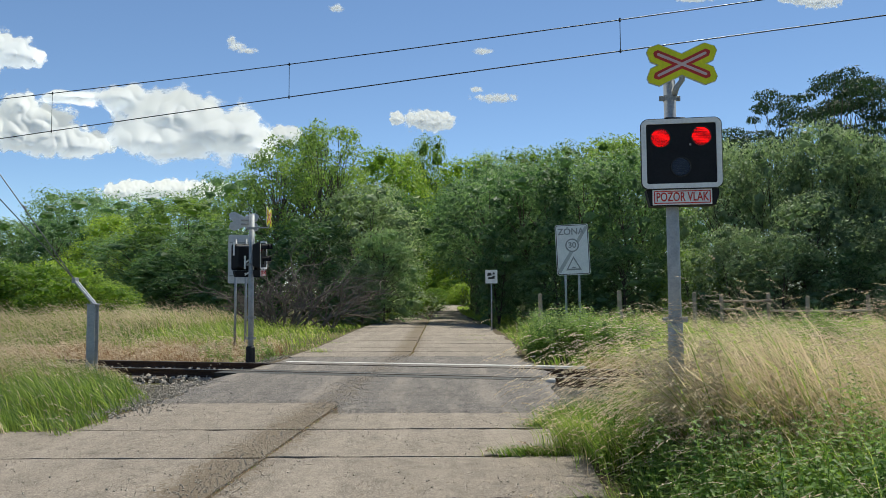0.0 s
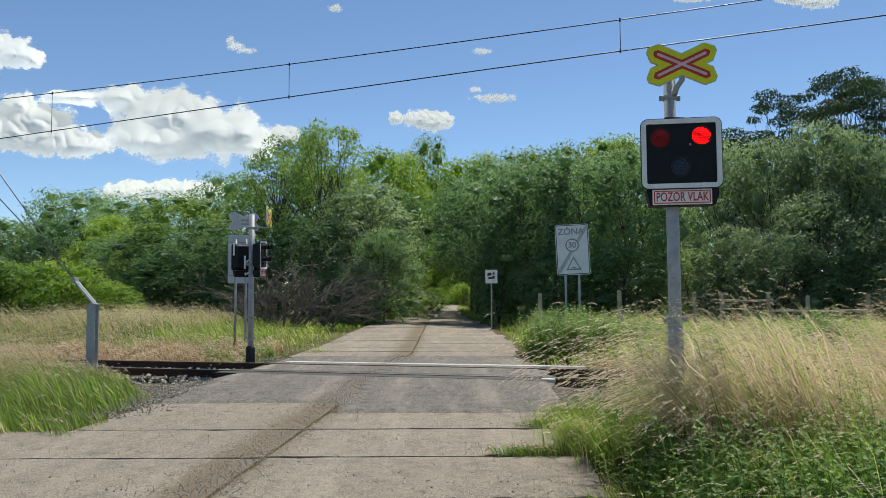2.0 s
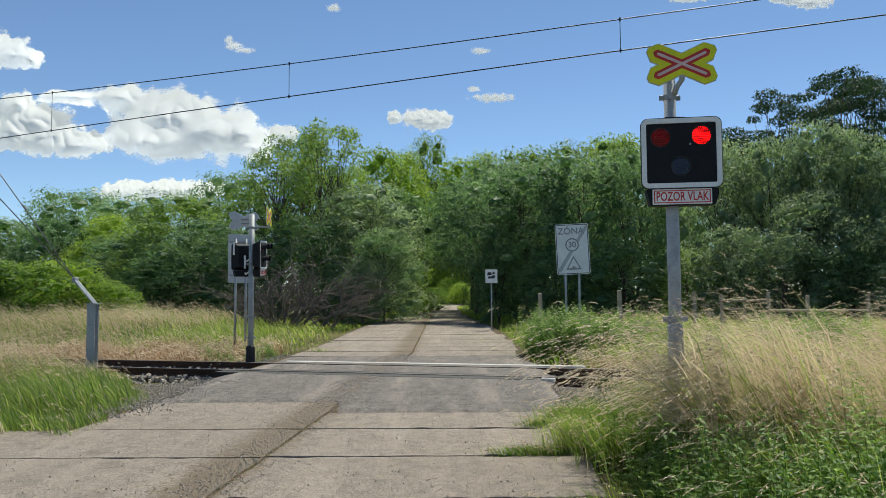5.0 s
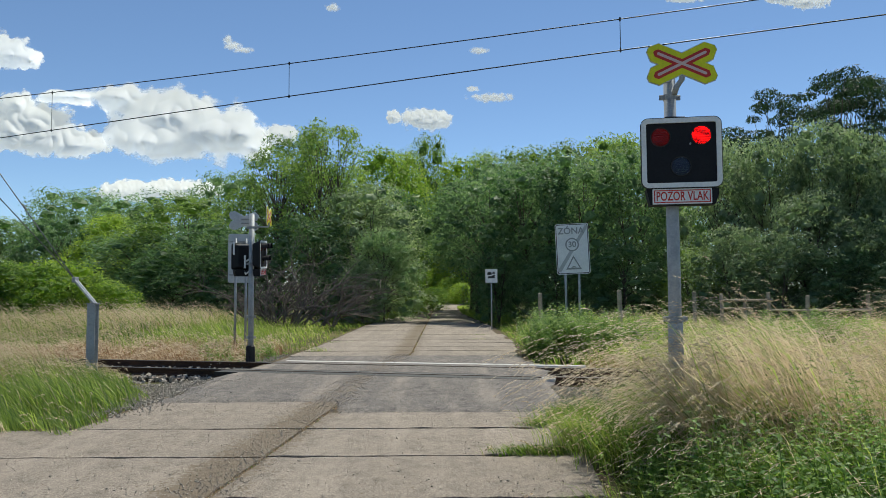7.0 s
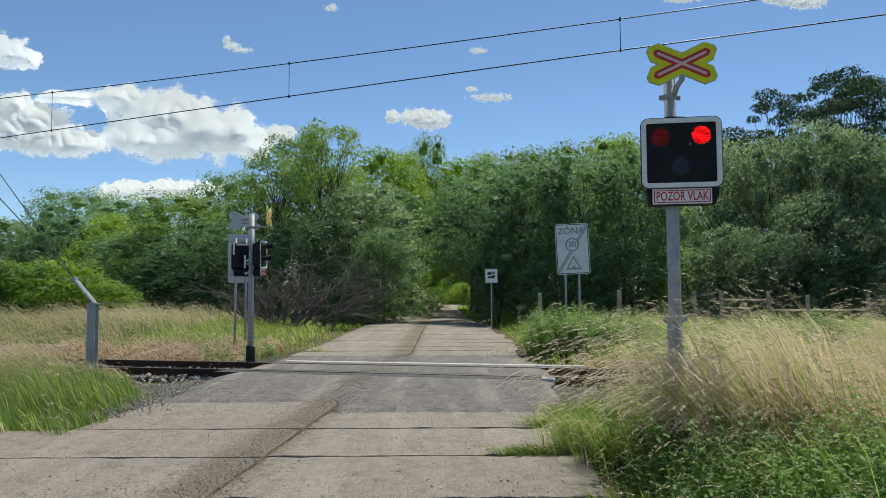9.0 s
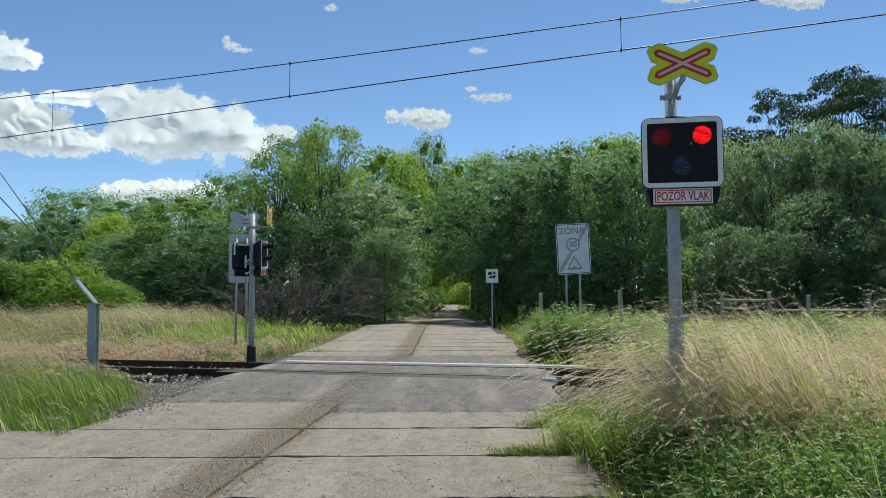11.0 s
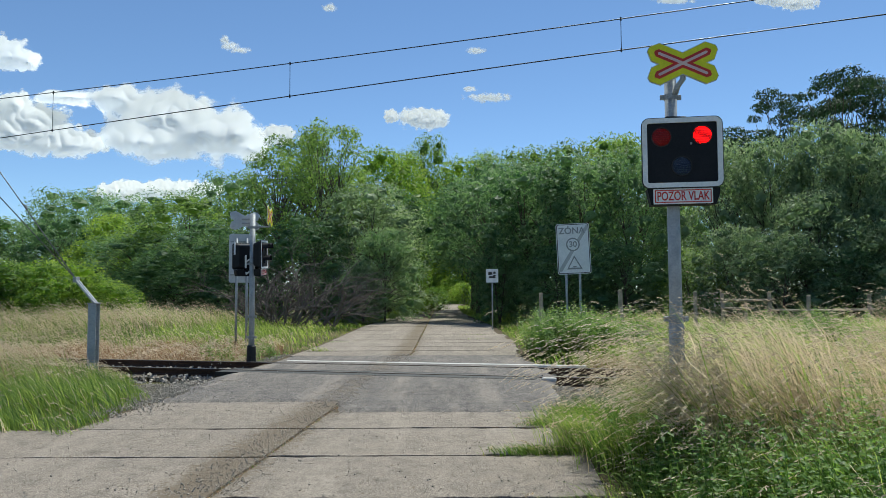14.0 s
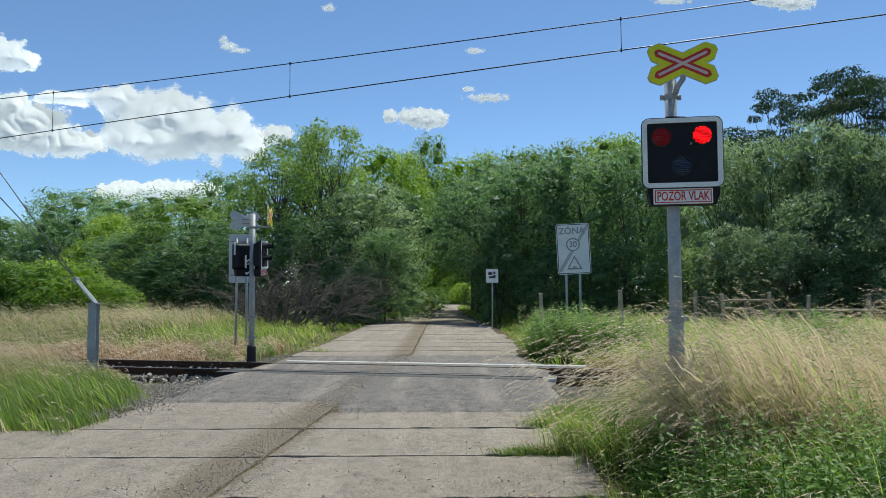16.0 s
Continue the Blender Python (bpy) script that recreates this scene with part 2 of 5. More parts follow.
def cloud_material():
    m, n, l, p = nodes_of("cloud_vapour")
    p.inputs["Base Color"].default_value = (0.94, 0.97, 1.0, 1)
    p.inputs["Roughness"].default_value = 1.0
    p.inputs["Emission Color"].default_value = (0.96, 0.98, 1.0, 1)      # emission stands in for sunlight scattered inside the vapour
    p.inputs["Specular IOR Level"].default_value = 0.0
    tl = n.new("ShaderNodeBsdfTranslucent")
    tl.inputs["Color"].default_value = (0.95, 0.95, 0.95, 1)
    at = n.new("ShaderNodeAttribute")
    at.attribute_name = "vapour_share"
    co = n.new("ShaderNodeTexCoord").outputs["Object"]
    nz = noise_node(n, l, co, 0.03, 9, 0.68)
    ma = n.new("ShaderNodeMath")
    ma.operation = "MULTIPLY_ADD"
    l.new(nz.outputs["Fac"], ma.inputs[0])
    ma.inputs[1].default_value = 0.55
    l.new(at.outputs["Fac"], ma.inputs[2])
    mr = n.new("ShaderNodeMapRange")
    mr.interpolation_type = "SMOOTHSTEP"
    mr.inputs[1].default_value, mr.inputs[2].default_value = 0.16, 0.46
    l.new(ma.outputs[0], mr.inputs[0])
    body, out, clear = n.new("ShaderNodeMixShader"), n.new("ShaderNodeMixShader"), n.new("ShaderNodeBsdfTransparent")
    thinness = n.new("ShaderNodeMapRange")
    thinness.inputs[1].default_value, thinness.inputs[2].default_value = 0.3, 1.15
    thinness.inputs[3].default_value, thinness.inputs[4].default_value = 0.66, 0.36
    l.new(at.outputs["Fac"], thinness.inputs[0])
    l.new(thinness.outputs[0], body.inputs[0])
    # emission drops as the vapour thickens, painting the core's grey shade
    scatter_glow = n.new("ShaderNodeMapRange")
    scatter_glow.inputs[1].default_value, scatter_glow.inputs[2].default_value = 0.15, 0.95
    scatter_glow.inputs[3].default_value, scatter_glow.inputs[4].default_value = 0.70, 0.04
    l.new(at.outputs["Fac"], scatter_glow.inputs[0])
    l.new(scatter_glow.outputs[0], p.inputs["Emission Strength"])
    l.new(p.outputs[0], body.inputs[1])
    l.new(tl.outputs[0], body.inputs[2])
    l.new(mr.outputs[0], out.inputs[0])
    l.new(clear.outputs[0], out.inputs[1])
    l.new(body.outputs[0], out.inputs[2])
    l.new(out.outputs[0], n["Material Output"].inputs["Surface"])
    return m


VAPOUR = cloud_material()

# ------------------------------------------------------------------ mesh helpers
def part(name, bm, material, parent=None, label="", smooth=False):
    me = bpy.data.meshes.new(name)
    bm.to_mesh(me)
    bm.free()
    for m in material if isinstance(material, (list, tuple)) else [material]:
        me.materials.append(m)
    if smooth:
        me.shade_smooth()
    ob = new(name, me)
    if parent:
        ob.parent = parent
    if label:
        tagged(ob, label)
    return ob


def raw(name, verts, faces, materials, index=None, parent=None, smooth=False):
    """One mesh object from arrays made by a rule."""
    me = bpy.data.meshes.new(name)
    me.from_pydata(verts, [], faces)
    for m in materials:
        me.materials.append(m)
    if index is not None:
        me.polygons.foreach_set("material_index", np.asarray(index, dtype=np.int32))
    if smooth:
        me.shade_smooth()
    ob = new(name, me)
    if parent:
        ob.parent = parent
    return ob


def box(bm, x0, x1, y0, y1, z0, z1, bevel=0.0, seg=1, turn=None):
    r = bmesh.ops.create_cube(bm, size=1)
    vs = r["verts"]
    bmesh.ops.scale(bm, vec=(x1 - x0, y1 - y0, z1 - z0), verts=vs)
    bmesh.ops.translate(bm, vec=((x0 + x1) / 2, (y0 + y1) / 2, (z0 + z1) / 2), verts=vs)
    if turn:
        bmesh.ops.transform(bm, matrix=turn, verts=vs)
    if bevel:
        es = list({e for v in vs for e in v.link_edges})
        bmesh.ops.bevel(bm, geom=es, offset=bevel, segments=seg, affect="EDGES", profile=0.5)
    return bm


def tube(bm, pts, radii, sides=12, caps=True):
    """A round tube along points."""
    rings = []
    pts = [Vector(p) for p in pts]
    for i, p in enumerate(pts):
        d = (pts[min(i + 1, len(pts) - 1)] - pts[max(i - 1, 0)]).normalized()
        a = d.cross(Vector((0, 0, 1)) if abs(d.z) < 0.95 else Vector((0, 1, 0))).normalized()
        b = d.cross(a)
        r = radii[i] if isinstance(radii, (list, tuple)) else radii
        rings.append([bm.verts.new(p + r * (math.cos(t) * a + math.sin(t) * b)) for t in (2 * math.pi * k / sides for k in range(sides))])
    for u, v in zip(rings, rings[1:]):
        for k in range(sides):
            bm.faces.new((u[k], u[(k + 1) % sides], v[(k + 1) % sides], v[k]))
    if caps:
        bm.faces.new(rings[0][::-1])
        bm.faces.new(rings[-1])
    bmesh.ops.recalc_face_normals(bm, faces=bm.faces[:])
    return bm


def plate(bm, outline, y0, y1):
    """A sheet in the x-z plane from an outline, between two depths."""
    a = [bm.verts.new((x, y0, z)) for x, z in outline]
    b = [bm.verts.new((x, y1, z)) for x, z in outline]
    k = len(outline)
    bm.faces.new(a)
    bm.faces.new(b[::-1])
    for i in range(k):
        bm.faces.new((a[i], b[i], b[(i + 1) % k], a[(i + 1) % k]))
    bmesh.ops.recalc_face_normals(bm, faces=bm.faces[:])
    return bm


def round_rect(w, h, r, n=6):
    out = []
    for cx, cz, a0 in ((w / 2 - r, h / 2 - r, 0), (-w / 2 + r, h / 2 - r, 90), (-w / 2 + r, -h / 2 + r, 180), (w / 2 - r, -h / 2 + r, 270)):
        for i in range(n + 1):
            a = radians(a0 + 90 * i / n)
            out.append((cx + r * math.cos(a), cz + r * math.sin(a)))
    return out


def circle(cx, cz, r, n=28):
    return [(cx + r * math.cos(2 * math.pi * i / n), cz + r * math.sin(2 * math.pi * i / n)) for i in range(n)]


def holed(bm, outer, holes, y0, y1):
    """A sheet in the x-z plane with openings through it."""
    loops = []
    for line in [outer, *holes]:
        vs = [bm.verts.new((x, y0, z)) for x, z in line]
        loops.append([bm.edges.new((vs[i], vs[(i + 1) % len(vs)])) for i in range(len(vs))])
    bmesh.ops.triangle_fill(bm, use_beauty=True, edges=[e for lp in loops for e in lp])
    faces = bm.faces[:]
    r = bmesh.ops.extrude_face_region(bm, geom=faces)
    bmesh.ops.translate(bm, vec=(0, y1 - y0, 0), verts=[v for v in r["geom"] if isinstance(v, bmesh.types.BMVert)])
    bmesh.ops.recalc_face_normals(bm, faces=bm.faces[:])
    return bm


def lettering(name, words, size, material, parent, m, label="", bold=0.0):
    """Raised writing from the built-in font, facing -y."""
    cu = bpy.data.curves.new(name, "FONT")
    cu.body, cu.size, cu.align_x, cu.align_y, cu.extrude = words, size, "CENTER", "CENTER", 0.0015
    cu.offset = bold
    tmp = new(name + "_curve", cu)
    me = bpy.data.meshes.new_from_object(tmp.evaluated_get(bpy.context.evaluated_depsgraph_get()))
    bpy.data.objects.remove(tmp)
    me.materials.clear()
    me.materials.append(material)
    ob = new(name, me)
    ob.parent = parent
    ob.matrix_basis = m @ pose(0, 0, 0, 90, 0, 0)
    if label:
        tagged(ob, label)
    return ob


# ------------------------------------------------------------------ ground
TRACK_O = Vector((-1.05, 13.7))          # near rail, on the road's middle
TRACK_U = Vector((0.935, -0.355))        # along the track
TRACK_N = Vector((0.355, 0.935))         # across it, away


def grade(s):
    return 0.016 * max(-16.0, min(16.0, s))


def track_point(s, off, z=0.0):
    p = TRACK_O + TRACK_U * s + TRACK_N * off
    return Vector((p.x, p.y, z + grade(s)))


def road_middle(y):
    """The road's middle line: it drifts a little, then bends right among the trees."""
    x = -1.95 + 0.052 * min(y, 22.0)
    if y > 66:
        x += ((y - 66) / 46.0) ** 2 * 6.5
    return x


def seam(y):
    """The joint between the two rows of slabs."""
    return -2.4 + 0.081 * min(y, 19.0) + (road_middle(y) - road_middle(60.0) if y > 60 else 0.0)


def road_half(y):
    return 3.02 if y < 33 else max(2.1, 3.02 - (y - 33) * 0.05)


def ground_z(x, y):
    p = Vector((x, y)) - TRACK_O
    s, n = p.dot(TRACK_U), p.dot(TRACK_N) - 0.75
    z = grade(s) * math.exp(-(n / 4.5) ** 2)
    d = abs(x - road_middle(y)) - road_half(y)
    side = max(0.0, min(1.0, d / 0.6))
    z -= 0.07 + 0.05 * side
    if d > 0.1:
        z += 0.05 * noise.noise(Vector((x * 0.3, y * 0.3, 0)))
        z -= 0.16 * math.exp(-((n) / 1.6) ** 2)
    return z


def make_ground():
    def axis(lo, hi, step, far):
        a, out = lo, []
        while a <= hi:
            out.append(a)
            a += step
        e = step
        b = out[-1]
        while b < far:
            e *= 1.5
            b += e
            out.append(b)
        e, b = step, out[0]
        while b > -far:
            e *= 1.5
            b -= e
            out.insert(0, b)
        return out
    xs, ys = axis(-20, 20, 0.5, 3000), axis(-6, 44, 0.5, 3000)
    verts = [(x, y, ground_z(x, y) if abs(x) < 200 and abs(y) < 400 else -0.1) for y in ys for x in xs]
    w = len(xs)
    faces = [(j * w + i, j * w + i + 1, (j + 1) * w + i + 1, (j + 1) * w + i) for j in range(len(ys) - 1) for i in range(w - 1)]
    tagged(raw("ground", verts, faces, [SOIL], smooth=True), "brown-green meadow soil under the grass", "ground", kind="structure")


make_ground()

# ------------------------------------------------------------------ road and track
def hump(x, y):
    p = Vector((x, y)) - TRACK_O
    s, n = p.dot(TRACK_U), p.dot(TRACK_N) - 0.75
    k = math.exp(-(n / 2.6) ** 4)
    return (0.05 + grade(s)) * k


def make_road_bed():
    ys = [-14 + i * 1.0 for i in range(10)] + [-4 + i * 0.5 for i in range(28)] + [10 + i * 0.4 for i in range(24)] + [20 + i * 2 for i in range(51)]
    verts, faces = [], []
    for y in ys:
        for k in range(9):
            f = k / 4 - 1
            wob = 0.12 * noise.noise(Vector((f * 3, y * 0.8, 3))) if abs(f) == 1 else 0
            verts.append((road_middle(y) + f * (road_half(y) + 0.12) + wob - (1.05 if k == 0 and y < 8.6 else 0), y, -0.022 + 0.6 * hump(road_middle(y) + f * 3, y)))
    for j in range(len(ys) - 1):
        for k in range(8):
            a = j * 9 + k
            faces.append((a, a + 1, a + 10, a + 9))
    return tagged(raw("road", verts, faces, [JOINT], smooth=True), "old concrete slab road with dirt-filled joints", "road", kind="structure")


road = make_road_bed()


def make_asphalt():
    verts, faces, n, m = [], [], 24, 44
    for j in range(m + 1):
        for i in range(n + 1):
            f = i / n * 2 - 1
            y0 = 10.66 if road_middle(10.5) + f * 3 < seam(10.5) else 9.72
            y = y0 + (18.2 - y0) * j / m
            y += 0.05 * noise.noise(Vector((f * 6, j, 1))) if j in (0, m) else 0
            edge = 0.25 * noise.noise(Vector((f, y * 1.5, 7))) if abs(f) == 1 else 0
            x = road_middle(y) + f * (road_half(y) + 0.10 + 0.25 * max(0, 1 - abs(y - 14) / 3)) + edge
            verts.append((x, y, 0.010 + hump(x, y) + 0.006 * noise.noise(Vector((x, y, 0)) * 1.5) - (0.05 if i in (0, n) else 0) - (0.03 if j in (0, m) else 0)))
    for j in range(m):
        for i in range(n):
            a = j * (n + 1) + i
            faces.append((a, a + 1, a + n + 2, a + n + 1))
    ob = raw("asphalt_patch", verts, faces, [ASPHALT], parent=road, smooth=True)
    tagged(ob, "patched grey asphalt over the crossing")


make_asphalt()


def along(bm, profile, s0, s1, z, step=2.0):
    """Sweep a closed profile (offset, height) along the track."""
    k = max(1, int(round((s1 - s0) / step)))
    rings = []
    for i in range(k + 1):
        s = s0 + (s1 - s0) * i / k
        rings.append([bm.verts.new(track_point(s, o, z + h)) for o, h in profile])
    n = len(profile)
    for a, b in zip(rings, rings[1:]):
        for j in range(n):
            bm.faces.new((a[j], a[(j + 1) % n], b[(j + 1) % n], b[j]))
    bm.faces.new(rings[0])
    bm.faces.new(rings[-1][::-1])
    bmesh.ops.recalc_face_normals(bm, faces=bm.faces[:])
    return bm


def make_track():
    track = tagged(new("railway_track"), "single rusty railway track crossing the road", "railway track", kind="structure")
    top = 0.075
    for off in (0.0, 1.5):
        prof = [(off - 0.07, -0.16), (off + 0.07, -0.16), (off + 0.07, -0.145), (off + 0.012, -0.125), (off + 0.010, -0.05),
                (off + 0.036, -0.04), (off + 0.036, -0.006), (off - 0.036, -0.006), (off - 0.036, -0.04), (off - 0.010, -0.05), (off - 0.012, -0.125), (off - 0.07, -0.145)]
        rail = part("rail", along(bmesh.new(), prof, -40, 40, top), RAIL_RUST, track)
        part("rail_head", along(bmesh.new(), [(off - 0.033, -0.007), (off + 0.033, -0.007), (off + 0.026, 0.0), (off - 0.026, 0.0)], -40, 40, top), RAIL_TOP, rail, "polished rail head")
    # rubber strips beside the rails on the road
    for o0, o1 in ((-0.36, -0.045), (0.09, 0.30)):
        bm = along(bmesh.new(), [(o0, -0.1), (o1, -0.1), (o1, -0.012), (o0, -0.014)], -3.9, 2.95, top)
        part("crossing_strip", bm, BLACK_RUBBER, track, "black rubber crossing strip")
    s = -16.0
    proto = None
    while s < 16.0:
        if s < -4.3 or s > 3.3:
            if proto is None:
                bm = box(bmesh.new(), -0.12, 0.12, -0.5, 2.0, -0.24, -0.085, 0.012)
                proto = part("sleeper", bm, SLEEPER, track)
                ob = proto
            else:
                ob = new("sleeper", proto.data)
                ob.parent = track
            p = track_point(s, 0.0)
            ob.matrix_basis = pose(p.x, p.y, p.z, 0, 0, -20.8)
        s += 0.62
    kerb = part("crossing_kerb", along(bmesh.new(), [(1.98, -0.14), (2.12, -0.14), (2.12, 0.010), (2.10, 0.018), (2.0, 0.018), (1.98, 0.010)], -3.7, 3.45, 0.05, 1.0), KERB_WHITE)
    tagged(kerb, "whitewashed concrete kerb along the far rail", "kerb", kind="structure")
    end = part("kerb_end", box(bmesh.new(), 3.05, 3.30, -0.06, 0.06, 0.0, 0.07, 0.012), KERB_WHITE)
    p = track_point(0, -0.22)
    end.matrix_basis = pose(p.x, p.y, 0.06, 0, 0, -20.8)
    tagged(end, "short whitewashed concrete marker beside the rail", "marker", kind="structure")


make_track()


def scatter_stones(name, spots, size, label):
    base = np.array([(-1, -1, -1), (1, -1, -1), (1, 1, -1), (-1, 1, -1), (-1, -1, 1), (1, -1, 1), (1, 1, 1), (-1, 1, 1)], float) * 0.5
    quad = np.array([(0, 3, 2, 1), (4, 5, 6, 7), (0, 1, 5, 4), (1, 2, 6, 5), (2, 3, 7, 6), (3, 0, 4, 7)])
    rng = np.random.default_rng(5)
    verts, faces = [], []
    for i, (x, y, z) in enumerate(spots):
        r = size * rng.uniform(0.5, 1.35)
        m = np.array(Euler(rng.uniform(0, 6.3, 3)).to_matrix())
        v = (base * rng.uniform(0.6, 1.25, (8, 3)) * r * rng.uniform(0.7, 1.2, 3)) @ m.T + (x, y, z)
        verts.append(v)
        faces.append(quad + 8 * i)
    ob = raw(name, np.concatenate(verts).tolist(), np.concatenate(faces).tolist(), [STONE_PILE])
    return tagged(ob, label, "gravel", kind="stuff")


STONE_PILE = surface("gravel_stone", (0.20, 0.178, 0.15), (0.50, 0.45, 0.385), 0.95, 0, 30, 60, 0.3, 0.004, 0.0, 0.1)


def make_gravel():
    rng = np.random.default_rng(3)
    spots = []
    for s0, s1, k in ((-16, -4.0, 2600), (2.9, 14, 2600)):
        for _ in range(k):
            s, o = rng.uniform(s0, s1), rng.uniform(-1.5, 2.9)
            p = track_point(s, o)
            d = abs(o - 0.75)
            spots.append((p.x, p.y, p.z - 0.10 - 0.10 * max(0, d - 1.2) + rng.uniform(-0.02, 0.02)))
    scatter_stones("track_ballast", spots, 0.06, "grey crushed stone ballast along the track")
    spots = []
    for _ in range(3600):
        side = rng.choice((-1, 1))
        y = rng.uniform(9.4, 13.6) if side < 0 else rng.uniform(10.2, 13.4)
        spread = rng.normal(0.35, 0.35) if side < 0 else 0.05 + abs(rng.normal(0, 0.4))
        x = road_middle(y) + side * (road_half(y) + spread)
        on_slab = spread < (0.36 if side < 0 and y < 10.3 else 0.0)
        z = hump(x, y) + 0.006 if on_slab else max(ground_z(x, y), -0.06) + 0.05 * max(0, 1 - spread)
        spots.append((x, y, z + rng.uniform(-0.006, 0.006)))
    for _ in range(3600):
        y = rng.uniform(10.6, 14.4)
        d = rng.uniform(0.0, 1.9)
        x = road_middle(y) - road_half(y) - d
        spots.append((x, y, ground_z(x, y) + 0.04 * max(0, 1 - d) + rng.uniform(-0.005, 0.02)))
    for _ in range(900):
        y = rng.uniform(16.8, 19.0)
        x = road_middle(y) - 3.1 - abs(rng.normal(0, 0.5))
        spots.append((x, y, -0.05 + rng.uniform(-0.02, 0.02)))
    grit = []
    for _ in range(5200):
        y = 4.2 + 14.5 * rng.random() ** 1.5
        x = seam(y) - 0.16 + rng.normal(0, 0.2) if rng.random() < 0.6 else road_middle(y) + rng.uniform(-3.0, 3.0)
        grit.append((x, y, (hump(x, y) + 0.014 if y > 10 else 0.002) + rng.uniform(-0.002, 0.003)))
    scatter_stones("road_grit", grit, 0.010, "loose grit and crumbs lying on the slab road")
    scatter_stones("shoulder_gravel", spots, 0.019, "grey gravel on the road shoulder by the crossing")


make_gravel()

# ------------------------------------------------------------------ signals
def hex_bar(length, width, angle):
    """A bar with pointed ends, turned in the x-z plane."""
    a, b = length / 2, width / 2
    c = a - b * 0.75
    pts = [(-a, -b * 0.25), (-c, -b), (c, -b), (a, -b * 0.25), (a, b * 0.25), (c, b), (-c, b), (-a, b * 0.25)]
    ca, sa = math.cos(radians(angle)), math.sin(radians(angle))
    return [(x * ca - z * sa, x * sa + z * ca) for x, z in pts]


def warning_cross(parent, m):
    """St Andrew's cross: yellow board with red and white bars, grey back."""
    bm = bmesh.new()
    plate(bm, hex_bar(0.81, 0.226, 25), -0.002, 0.012)
    plate(bm, hex_bar(0.81, 0.226, -25), -0.003, 0.011)
    cross = part("warning_cross", bm, SIGN_BACK, parent, "cross-shaped warning board, grey behind")
    cross.matrix_basis = m
    for k, a in enumerate((25, -25)):
        part("yellow_face", plate(bmesh.new(), hex_bar(0.795, 0.208, a), -0.0075 - 0.001 * k, -0.004), YELLOW, cross, "fluorescent yellow face")
        part("red_bar", plate(bmesh.new(), hex_bar(0.66, 0.088, a), -0.0105 - 0.001 * k, -0.009), RED, cross, "red bar")
        part("white_bar", plate(bmesh.new(), hex_bar(0.58, 0.030, a), -0.014 - 0.0008 * k, -0.0125), PALE_RED, cross, "pale bar")
    return cross


ADDED_SHUTTERS = {}
SLAT = 0.012


def slats(r, high, x, z, y0, y1):
    """Level strips that fill a disc, one to each SLAT of height."""
    bm = bmesh.new()
    k = int(r / SLAT)
    for i in range(-k, k + 1):
        w = math.sqrt(max(0.0, r * r - (i * SLAT) ** 2))
        if w > 0.01:
            box(bm, x - w, x + w, y0, y1, z + i * SLAT - high / 2, z + i * SLAT + high / 2)
    return bm


